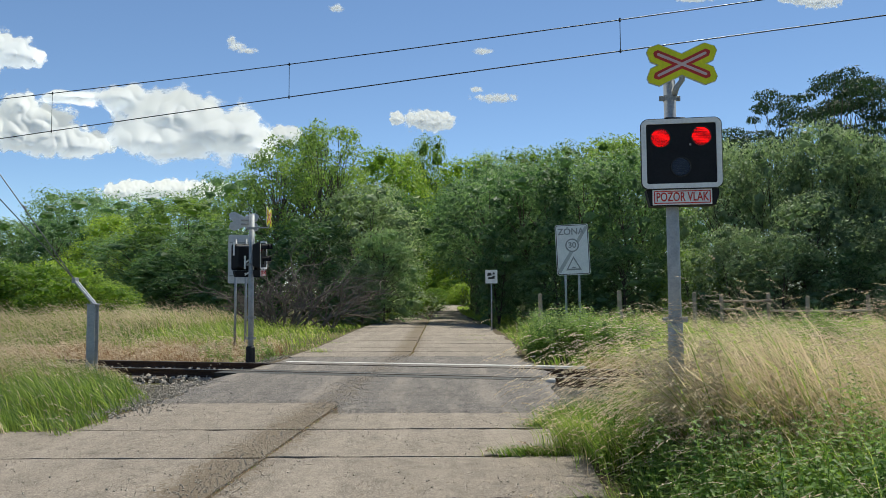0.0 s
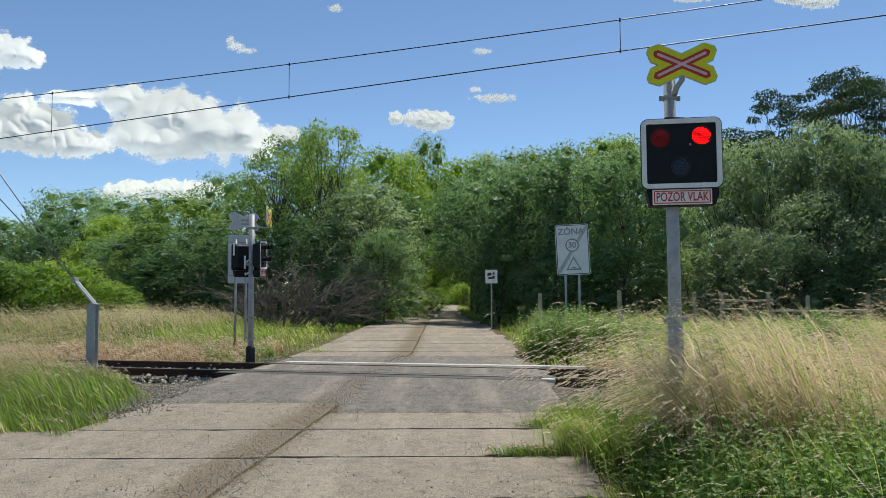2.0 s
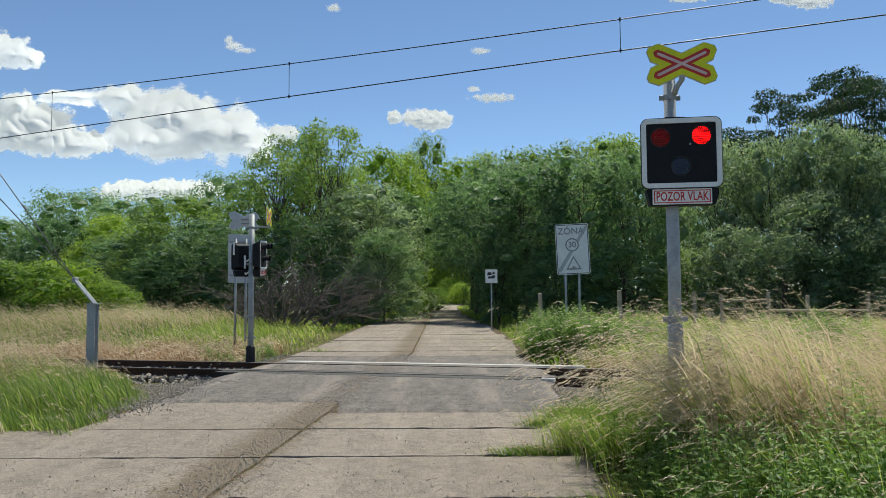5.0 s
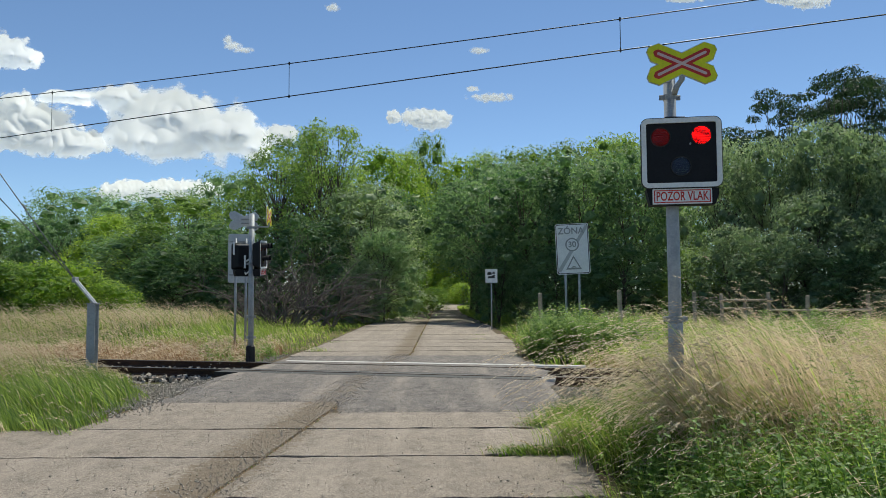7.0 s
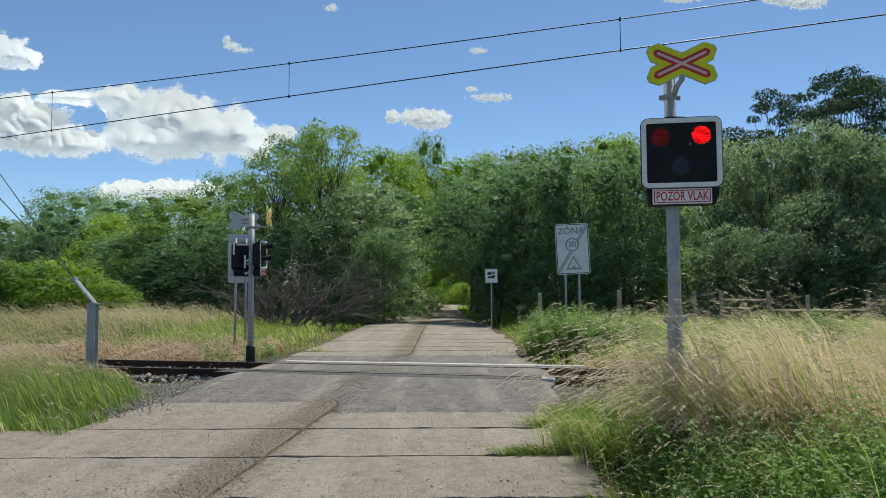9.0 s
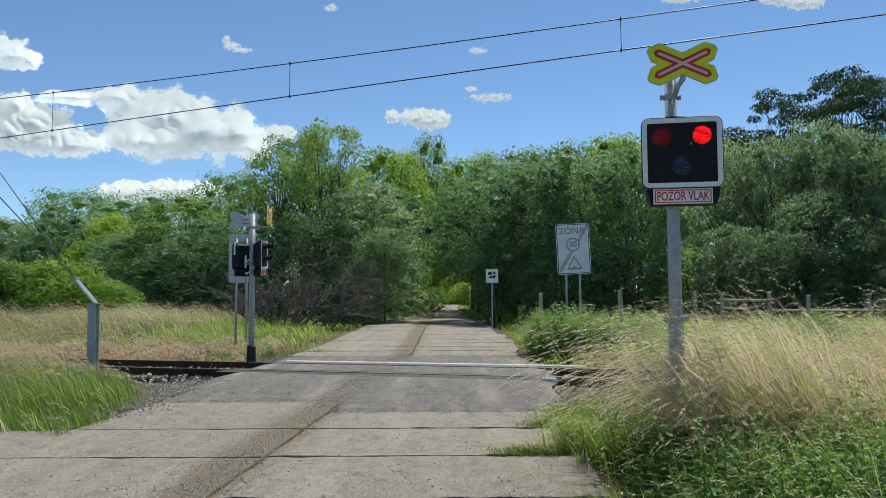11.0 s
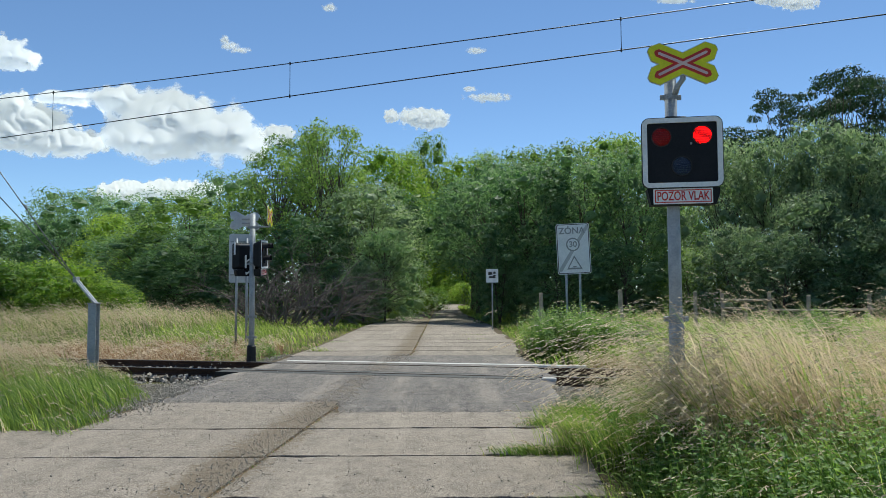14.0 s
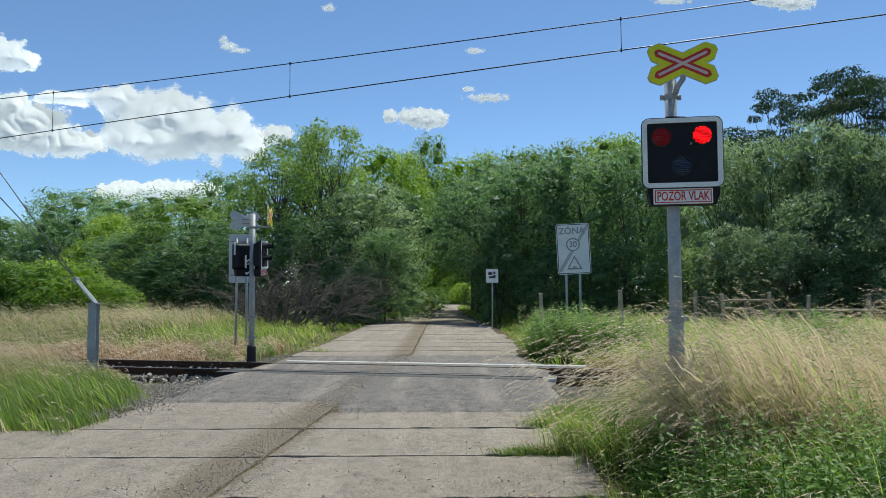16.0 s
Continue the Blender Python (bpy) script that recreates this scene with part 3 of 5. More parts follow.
def signal_head(parent, m, lit, plate_below=True, hoods=True):
    """Crossing light: black box with a white frame, two red lamps above and one clear lamp below, facing -y."""
    W, H = 0.845, 0.77
    bm = bmesh.new()
    a = [bm.verts.new((x, 0.02, z)) for x, z in round_rect(W - 0.02, H - 0.02, 0.07)]
    b = [bm.verts.new((x * 0.72, 0.23, z * 0.78)) for x, z in round_rect(W - 0.02, H - 0.02, 0.07)]
    n = len(a)
    for i in range(n):
        bm.faces.new((a[i], b[i], b[(i + 1) % n], a[(i + 1) % n]))
    bm.faces.new(b[::-1])
    head = part("signal_box", bm, BLACK, parent, "black enamelled signal box")
    head.matrix_basis = m
    spots = {"left": (-0.212, 0.175), "right": (0.212, 0.185), "low": (-0.005, -0.145)}
    face = holed(bmesh.new(), round_rect(W - 0.10, H - 0.10, 0.03), [circle(x, z, 0.100) for x, z in spots.values()], 0.012, 0.017)
    part("face_panel", face, BLACK, head, "matt black face panel")
    part("white_frame", holed(bmesh.new(), round_rect(W - 0.014, H - 0.014, 0.075), [round_rect(W - 0.118, H - 0.118, 0.02)], -0.006, 0.02), WHITE, head, "white enamelled frame")
    part("frame_edge", holed(bmesh.new(), round_rect(W, H, 0.08), [round_rect(W - 0.012, H - 0.012, 0.074)], -0.004, 0.035), BLACK_RUBBER, head, "dark edging")
    for key, (x, z) in spots.items():
        lamp = part("lamp_ring", holed(bmesh.new(), circle(x, z, 0.108), [circle(x, z, 0.0985)], 0.002, 0.012), BLACK_RUBBER, head, "black lamp ring")
        bm = bmesh.new()
        ring0 = [bm.verts.new((x + 0.098 * math.cos(t), 0.012, z + 0.098 * math.sin(t))) for t in np.linspace(0, 2 * math.pi, 28, endpoint=False)]
        ring1 = [bm.verts.new((x + 0.06 * math.cos(t), 0.0, z + 0.06 * math.sin(t))) for t in np.linspace(0, 2 * math.pi, 28, endpoint=False)]
        for i in range(28):
            bm.faces.new((ring0[i], ring0[(i + 1) % 28], ring1[(i + 1) % 28], ring1[i]))
        bm.faces.new(ring1)
        red = key != "low"
        part("lens", bm, LENS_RED if red else LENS_BLUE, head, "ribbed red glass lens" if red else "clear bluish glass lens", True)
        if red and lit:
            part("lamp_pot", plate(bmesh.new(), circle(x, z, 0.112), 0.044, 0.048), BLACK_RUBBER, head, "dark lamp pot")
            # lamp cut into strips; added slats cover it in place of switching off
            part("glowing_lamp", slats(0.108, SLAT * 0.42, x, z, 0.0340, 0.0345), LAMP_RED, head, "glowing red lamp")
            sh = part("shutter", slats(0.112, SLAT * 0.68, 0, 0, 0.0315, 0.0335), SHADE_RED, head, "added dark red slats that hide the lamp between flashes")
            sh.location = (x, 0, z)
            ADDED_SHUTTERS[key] = (sh, x, z)
        else:
            part("reflector", plate(bmesh.new(), circle(x, z, 0.112), 0.034, 0.040), BLACK_RUBBER, head, "dark lamp pot")
        if hoods:
            bm = bmesh.new()
            rows = []
            for d, r in ((0.005, 0.122), (-0.17, 0.128)):
                rows.append([[bm.verts.new((x + (r + t) * math.cos(a), d, z + (r + t) * math.sin(a))) for a in np.linspace(radians(-5), radians(185), 16)] for t in (0, 0.004)])
            for t in (0, 1):
                for i in range(15):
                    bm.faces.new((rows[0][t][i], rows[0][t][i + 1], rows[1][t][i + 1], rows[1][t][i]))
            for i in range(15):
                bm.faces.new((rows[1][0][i], rows[1][0][i + 1], rows[1][1][i + 1], rows[1][1][i]))
            bmesh.ops.recalc_face_normals(bm, faces=bm.faces[:])
            part("hood", bm, BLACK, head, "black lamp hood")
    part("bolt", tube(bmesh.new(), [(0.095, 0.012, 0.095), (0.095, 0.004, 0.095)], 0.012, 10), GALV_DARK, head)
    if plate_below:
        bm = bmesh.new()
        plate(bm, [(-0.37, -0.385), (0.385, -0.385), (0.385, -0.44), (0.345, -0.562), (-0.33, -0.562)], 0.03, 0.20)
        part("lower_tray", bm, BLACK, head, "black tapered tray")
        sign = part("text_plate", plate(bmesh.new(), [(x, z - 0.472) for x, z in round_rect(0.615, 0.165, 0.006, 2)], 0.016, 0.028), WHITE, head, "white text plate")
        part("red_border", holed(bmesh.new(), [(x, z - 0.472) for x, z in round_rect(0.585, 0.138, 0.004, 2)], [[(x, z - 0.472) for x, z in round_rect(0.565, 0.118, 0.003, 2)]], 0.0125, 0.015), RED, head, "red border line")
        t = lettering("writing", "POZOR VLAK", 0.135, RED, head, pose(0, 0.0135, -0.474), "red letters", 0.0018)
        t.scale = (0.66, 1.0, 1.0)
    return head


def clamp(parent, x, y, z, r, name="clamp"):
    bm = tube(bmesh.new(), [(x, y, z - 0.03), (x, y, z + 0.03)], r, 20)
    box(bm, x - r - 0.045, x + r + 0.045, y - 0.012, y + 0.012, z - 0.028, z + 0.028, 0.004)
    c = part(name, bm, GALV_DARK, parent, "bolted galvanised clamp")
    for sx in (-1, 1):
        b = part("bolt", tube(bmesh.new(), [(x + sx * (r + 0.025), y - 0.025, z), (x + sx * (r + 0.025), y + 0.02, z)], 0.011, 6), GALV_DARK, c)
    return c


def make_near_signal():
    thing = tagged(new("crossing_signal"), "grey level crossing signal with flashing red lamps beside tall grass", "crossing signal")
    thing.location = (2.53, 7.62, -0.12)
    Z = 0.12
    part("mast", tube(bmesh.new(), [(0, 0, 0), (0, 0, 2.05), (0, 0, 4.42)], [0.070, 0.068, 0.064], 24), GALV, thing, "galvanised steel mast", True)
    part("mast_cap", tube(bmesh.new(), [(0, 0, 4.42), (0, 0, 4.435), (0, 0, 4.45)], [0.067, 0.067, 0.03], 20), GALV_DARK, thing, "", True)
    part("lower_sleeve", tube(bmesh.new(), [(0, 0, 0), (0, 0, 1.42), (0, 0, 1.44)], [0.080, 0.080, 0.074], 24), GALV, thing, "wider steel sleeve", True)
    clamp(thing, 0, 0, 1.35 + Z, 0.090)
    clamp(thing, 0.0, 0, 3.80 + Z, 0.072)
    signal_head(thing, pose(0.045, -0.20, 3.145 + Z, 0, 0, -9), True, True, False)
    part("box_bracket", box(bmesh.new(), -0.10, 0.12, -0.14, 0.06, 3.52 + Z, 3.555 + Z, 0.006), BLACK_RUBBER, thing, "dark head bracket")
    warning_cross(thing, pose(0.088, -0.16, 4.132 + Z, 0, 0, -5))
    bm = tube(bmesh.new(), [(0.03, -0.06, 3.82 + Z), (0.05, -0.09, 3.90 + Z), (0.10, -0.12, 3.97 + Z), (0.105, -0.12, 4.25 + Z)], 0.032, 12)
    part("cross_holder", bm, GALV, thing, "bent steel holder", True)
    return thing


def make_far_signal():
    thing = tagged(new("crossing_signal"), "grey level crossing signal seen from behind with two heads", "crossing signal")
    thing.location = (-4.66, 16.9, -0.05)
    part("mast", tube(bmesh.new(), [(0, 0, 0), (0, 0, 3.62)], [0.070, 0.064], 20), GALV, thing, "galvanised steel mast", True)
    bm = tube(bmesh.new(), [(0, 0, 0), (0, 0, 0.40), (0, 0, 0.43)], [0.115, 0.105, 0.08], 14)
    part("mast_foot", bm, BLACK_RUBBER, thing, "black mast foot")
    for z in (0.62, 1.12, 2.40, 3.28):
        clamp(thing, 0, 0, z, 0.078)
    signal_head(thing, pose(-0.20, 0.22, 2.58, 0, 0, 216) @ Matrix.Scale(0.86, 4), False)
    signal_head(thing, pose(0.30, -0.02, 2.62, 0, -3, 92) @ Matrix.Scale(0.9, 4), False)
    warning_cross(thing, pose(-0.24, 0.16, 3.46, 0, 0, 217))
    warning_cross(thing, pose(0.42, -0.02, 3.55, 0, 0, 95))
    for z in (3.40, 3.50):
        part("cross_brace", box(bmesh.new(), -0.36, 0.02, 0.10, 0.125, z - 0.016, z + 0.016, 0.004), GALV_DARK, thing, "flat steel brace")
    part("cross_arm", tube(bmesh.new(), [(0.0, 0, 3.30), (0.40, 0, 3.30), (0.40, 0, 3.6)], 0.022, 10), GALV, thing, "steel arm", True)
    for z in (2.25, 2.55):
        part("bracket_arm", tube(bmesh.new(), [(0.0, 0, z), (0.20, 0, z - 0.06), (0.24, 0, z + 0.06)], 0.022, 8), WHITE, thing, "white bracket")
        part("bracket_arm", tube(bmesh.new(), [(0.0, 0, z), (-0.14, -0.02, z - 0.10), (-0.18, 0.08, z - 0.04)], 0.02, 8), WHITE, thing, "white bracket")
    for x, z in ((-0.42, 2.78), (-0.35, 2.52), (-0.15, 2.45)):
        part("back_strip", box(bmesh.new(), x - 0.02, x + 0.02, -0.05, -0.02, z - 0.16, z + 0.16, 0.004), WHITE, thing, "white strap")
    return thing


near_signal = make_near_signal()
far_signal = make_far_signal()


def make_zone_sign():
    """End-of-zone board on two posts."""
    thing = tagged(new("zone_sign"), "white end-of-zone speed sign on two steel posts", "road sign")
    thing.location = (3.93, 21.0, -0.15)
    for x in (-0.21, 0.20):
        part("post", tube(bmesh.new(), [(x, 0.04, 0), (x - 0.03, 0.04, 3.7)], 0.036, 12), GALV, thing, "", True)
    board = part("board", plate(bmesh.new(), round_rect(1.0, 1.53, 0.07), -0.012, 0.012), WHITE, thing, "white board")
    board.matrix_basis = pose(-0.01, 0, 3.065, 0, -2.2, -4)
    part("border", holed(bmesh.new(), round_rect(0.965, 1.495, 0.06), [round_rect(0.925, 1.455, 0.05)], -0.017, -0.013), PICTO, board, "thin black border")
    part("slash", plate(bmesh.new(), [(-0.45, -0.68), (-0.37, -0.68), (0.46, 0.62), (0.46, 0.70), (0.40, 0.70), (-0.45, -0.60)], -0.017, -0.013), SIGN_PALE, board, "grey diagonal slash")
    lettering("writing", "ZÓNA", 0.27, SIGN_GREY, board, pose(-0.03, -0.022, 0.54), "grey letters", 0.004)
    part("ring", holed(bmesh.new(), circle(-0.01, 0.13, 0.205), [circle(-0.01, 0.13, 0.165)], -0.021, -0.018), SIGN_GREY, board, "grey ring")
    part("disc", plate(bmesh.new(), circle(-0.01, 0.13, 0.165), -0.0195, -0.0175), WHITE, board)
    lettering("writing", "30", 0.24, SIGN_GREY, board, pose(-0.01, -0.024, 0.13), "grey digits", 0.006)
    tri = lambda k: [(0.01 + 0.26 * k * c, -0.46 + 0.26 * k * s) for c, s in ((0, 1), (-0.9, -0.62), (0.9, -0.62))]
    part("triangle", holed(bmesh.new(), tri(1), [tri(0.72)], -0.021, -0.018), SIGN_GREY, board, "grey triangle outline")
    part("bump_symbol", plate(bmesh.new(), [(-0.07, -0.565), (0.09, -0.565), (0.05, -0.53), (0.01, -0.52), (-0.03, -0.53)], -0.021, -0.018), SIGN_GREY, board, "grey bump symbol")


def make_back_sign():
    thing = tagged(new("zone_sign"), "zone sign seen from its grey back on two posts", "road sign")
    thing.location = (-6.12, 21.0, -0.12)
    thing.rotation_euler = (0, 0, radians(200))
    for x in (-0.16, 0.14):
        part("post", tube(bmesh.new(), [(x, 0.04, 0), (x, 0.04, 3.4)], 0.036, 12), GALV, thing, "", True)
    part("board", plate(bmesh.new(), [(x, z + 2.80) for x, z in round_rect(0.72, 1.47, 0.06)], -0.012, 0.012), SIGN_BACK, thing, "grey board back")
    for z in (2.3, 3.3):
        part("brace", box(bmesh.new(), -0.32, 0.32, 0.012, 0.035, z - 0.02, z + 0.02, 0.003), GALV_DARK, thing)


def make_small_sign():
    thing = tagged(new("notice_sign"), "small white notice board on a thin post by the wood", "notice sign")
    thing.location = (2.08, 30.0, -0.12)
    part("post", tube(bmesh.new(), [(0, 0.03, 0), (0, 0.03, 2.7)], 0.03, 10), GALV, thing, "", True)
    part("board", plate(bmesh.new(), [(x, z + 2.42) for x, z in round_rect(0.52, 0.58, 0.02)], -0.01, 0.01), WHITE, thing, "white board")
    for k, (x, z, w, h) in enumerate(((-0.08, 2.52, 0.2, 0.14), (0.1, 2.55, 0.12, 0.1), (0.0, 2.36, 0.3, 0.1), (0.1, 2.42, 0.14, 0.08))):
        part("dark_bar", plate(bmesh.new(), [(x - w / 2, z - h / 2), (x + w / 2, z - h / 2 + 0.02), (x + w / 2 - 0.03, z + h / 2), (x - w / 2 + 0.02, z + h / 2)], -0.016 - 0.001 * k, -0.011), PICTO, thing, "dark printed bar")


make_zone_sign()
make_back_sign()
make_small_sign()


def make_anchor_post():
    thing = tagged(new("anchor_post"), "galvanised anchor post holding two slanting guy wires", "anchor post")
    thing.location = (-7.53, 15.0, -0.25)
    bm = box(bmesh.new(), -0.085, 0.085, -0.09, -0.075, 0, 1.68)
    box(bm, -0.085, 0.085, 0.075, 0.09, 0, 1.68)
    box(bm, -0.012, 0.012, -0.0755, 0.0755, 0, 1.68)
    part("post", bm, GALV, thing, "galvanised steel profile")
    part("cap_plate", box(bmesh.new(), -0.10, 0.10, -0.11, 0.11, 1.675, 1.70, 0.004), GALV_DARK, thing)
    top = Vector((-0.40, 0.0, 2.20))
    for y in (-0.05, 0.05):
        part("stay_bar", tube(bmesh.new(), [(0.06, y, 1.66), top + Vector((0, y, 0))], 0.028, 8), GALV, thing, "slanted steel bar")
    part("stay_head", box(bmesh.new(), -0.44, -0.36, -0.08, 0.08, 2.14, 2.26, 0.01), GALV_DARK, thing)
    ends = ((-2.6, -0.9, 5.05), (-2.6, 0.7, 4.75))
    for k, e in enumerate(ends):
        e = Vector(e)
        far = top + (e - top) * 2.2
        mid = top + (far - top) * 0.5 + Vector((0, 0, -0.05))
        w = part("guy_wire", tube(bmesh.new(), [top, mid, far], 0.012, 6), STEEL_WIRE, thing, "thin steel guy wire", True)
        part("insulator", tube(bmesh.new(), [top + (e - top) * 0.62, top + (e - top) * 0.64, top + (e - top) * 0.66], [0.016, 0.03, 0.016], 8), STEEL_WIRE, w)


make_anchor_post()


def make_catenary():
    thing = tagged(new("overhead_line"), "overhead railway contact line with messenger wire and droppers", "overhead wire")
    low = lambda s: 6.105 + 0.0165 * s - 0.0003 * (s + 2) ** 2
    high = lambda s: 6.765 + 0.00072 * (s - 4.8) ** 2
    def line(zf):
        out = []
        for i in range(61):
            s = -60 + i * 2.0
            p = TRACK_O + TRACK_U * s + TRACK_N * 0.75
            out.append((p.x, p.y, zf(max(-30, min(30, s)))))
        return out
    part("contact_wire", tube(bmesh.new(), line(low), 0.0115, 6), WIRE, thing, "", True)
    part("messenger_wire", tube(bmesh.new(), line(high), 0.0105, 6), WIRE, thing, "", True)
    for s in (-24.7, -17.4, -10.12, -2.85, 4.43, 11.7, 19.0, 26.2):
        p = TRACK_O + TRACK_U * s + TRACK_N * 0.75
        d = part("dropper", tube(bmesh.new(), [(p.x, p.y, low(s)), (p.x, p.y, high(s))], 0.007, 6), WIRE, thing)
        for zz in (low(s), high(s)):
            part("wire_clip", tube(bmesh.new(), [(p.x, p.y, zz - 0.035), (p.x, p.y, zz + 0.035)], 0.017, 6), WIRE, d)


make_catenary()


def make_fence():
    thing = tagged(new("wooden_fence"), "low weathered wooden post and rail fence in the grass", "fence")
    rng = random.Random(4)
    posts = [(3.36, 24, 1.58, 0.075), (6.1, 24, 1.67, 0.085), (8.65, 24, 1.60, 0.07), (9.6, 24, 1.53, 0.07), (10.4, 24, 1.38, 0.06), (11.2, 24, 1.57, 0.07), (12.5, 24, 1.46, 0.07), (14.6, 24, 1.48, 0.07)]
    for x, y, h, r in posts:
        lean = rng.uniform(-0.05, 0.05)
        part("post", tube(bmesh.new(), [(x, y, -0.15), (x + lean * 0.5, y, h * 0.5), (x + lean, y, h - 0.02), (x + lean, y, h)], [r, r * 0.98, r * 0.9, r * 0.6], 9), WOOD, thing)
    for x0, x1, z in ((9.5, 11.3, 1.30), (9.5, 10.6, 1.02), (11.2, 14.7, 0.95)):
        part("rail", tube(bmesh.new(), [(x0, 23.92, z), ((x0 + x1) / 2, 23.92, z - 0.02), (x1, 23.92, z)], 0.04, 8), WOOD, thing)


make_fence()

# ------------------------------------------------------------------ trees
def leaf_cloud(rng, centres, radii, count, size, droop=0.0, flat=0.75, narrow=0.5):
    """Leaves scattered through the outer shells of clumps."""
    centres, radii = np.asarray(centres, float), np.asarray(radii, float)
    w = radii ** 2
    pick = rng.choice(len(centres), count, p=w / w.sum())
    d = rng.normal(size=(count, 3))
    d /= np.linalg.norm(d, axis=1)[:, None]
    d[:, 2] += 0.22
    d /= np.linalg.norm(d, axis=1)[:, None]
    lump = np.array([noise.noise(Vector(v) * 2.1 + Vector((k * 3.7, 0, 0))) for v, k in zip(d, pick)])
    rad = radii[pick] * rng.uniform(0.5, 1.0, count) ** 0.35 * (1.0 + 0.55 * lump) * rng.uniform(0.92, 1.12, count)
    pos = centres[pick] + d * rad[:, None] * np.array([1, 1, flat])
    nrm = d + rng.normal(size=(count, 3)) * 0.5 + np.array([0, 0, 0.25])
    nrm /= np.linalg.norm(nrm, axis=1)[:, None]
    a = np.cross(nrm, rng.normal(size=(count, 3)))
    a /= np.linalg.norm(a, axis=1)[:, None]
    a[:, 2] -= droop
    b = np.cross(nrm, a)
    s = size * rng.uniform(0.6, 1.35, count)[:, None]
    v = np.stack([pos - a * s, pos + a * s * 0.35 + b * s * narrow * 1.15 + nrm * s * 0.12, pos + a * s * 0.9 - b * s * narrow * 0.6], 1).reshape(-1, 3)
    f = np.arange(count * 3).reshape(-1, 3)
    return v, f


def opaque_cores(rng, centres, radii, flat, share):
    """Opaque ragged lumps added inside each clump to block light; the leaves cover them."""
    t = (1 + 5 ** 0.5) / 2
    ico = np.array([(-1, t, 0), (1, t, 0), (-1, -t, 0), (1, -t, 0), (0, -1, t), (0, 1, t), (0, -1, -t), (0, 1, -t), (t, 0, -1), (t, 0, 1), (-t, 0, -1), (-t, 0, 1)]) / math.hypot(1, t)
    tri = np.array([(i, j, k) for i in range(12) for j in range(i + 1, 12) for k in range(j + 1, 12)
                    if all(np.linalg.norm(ico[a] - ico[b]) < 1.1 for a, b in ((i, j), (j, k), (i, k)))])
    verts = [np.array(c) + ico * rng.uniform(0.55, 1.15, (12, 1)) * r * share * np.array([1, 1, flat]) for c, r in zip(centres, radii)]
    return np.concatenate(verts), np.concatenate([tri + 12 * k for k in range(len(centres))])


def make_tree(name, label, category, seed, height, radius, clear, clumps, leaves, size, material, clump=(0.16, 0.30), droop=0.2, stems=1, open_top=False, narrow=0.5, flat=0.75):
    rng = np.random.default_rng(seed)
    tree = tagged(new(name), label, category)
    centres, radii = [], []
    bm = bmesh.new()
    for k in range(clumps):
        t = (k + 0.5) / clumps
        z = clear + (height - clear) * (t ** 0.85)
        f = (z - clear) / (height - clear)
        if open_top:
            env = radius * (0.35 + 0.75 * math.sin(math.pi * min(1, 0.15 + f * 0.85)))
        else:
            env = radius * math.sqrt(max(0.05, 1 - (1.75 * f - 0.72) ** 2 * 0.9))
        a, r = k * 2.4 + rng.uniform(-0.4, 0.4), env * rng.uniform(0.35, 0.85) ** 0.6
        c = (r * math.cos(a), r * math.sin(a), z * rng.uniform(0.95, 1.03))
        centres.append(c)
        radii.append(radius * rng.uniform(*clump))
    for s in range(stems):
        ang = 2 * math.pi * s / max(1, stems)
        lean = 0.0 if stems == 1 else radius * 0.3
        top = Vector((lean * math.cos(ang), lean * math.sin(ang), height * 0.86))
        r0 = 0.020 * height * (1 if stems == 1 else 0.65)
        path = [Vector((0.05 * s, 0, -0.2)), top * 0.3 + Vector((rng.uniform(-.1, .1), rng.uniform(-.1, .1), 0)), top * 0.62, top]
        tube(bm, path, [r0, r0 * 0.75, r0 * 0.45, r0 * 0.12], 8)
        for k in range(s, clumps, stems):
            c = Vector(centres[k])
            st = top * max(0.15, min(0.85, (c.z / height) * 0.72))
            mid = st.lerp(c, 0.5) + Vector((0, 0, 0.06 * height * (0.5 - 0.5 * k / clumps)))
            tube(bm, [st, mid, c], [r0 * 0.34, r0 * 0.2, r0 * 0.06], 4, False)
    part("trunk", bm, BARK, tree, "brown bark trunk with limbs")
    v, f = leaf_cloud(rng, centres, radii, leaves, size, droop, flat, narrow)
    # added light-blocking lumps, smaller in open crowns
    cv, cf = opaque_cores(rng, centres, radii, flat, 0.14 if open_top else 0.40)
    faces = f.tolist() + (cf + len(v)).tolist()
    v = np.concatenate([v, cv])
    v[:, 2] = np.maximum(v[:, 2], 0.05)
    raw("crown", v.tolist(), faces, [material], parent=tree)
    return tree


KINDS = {}


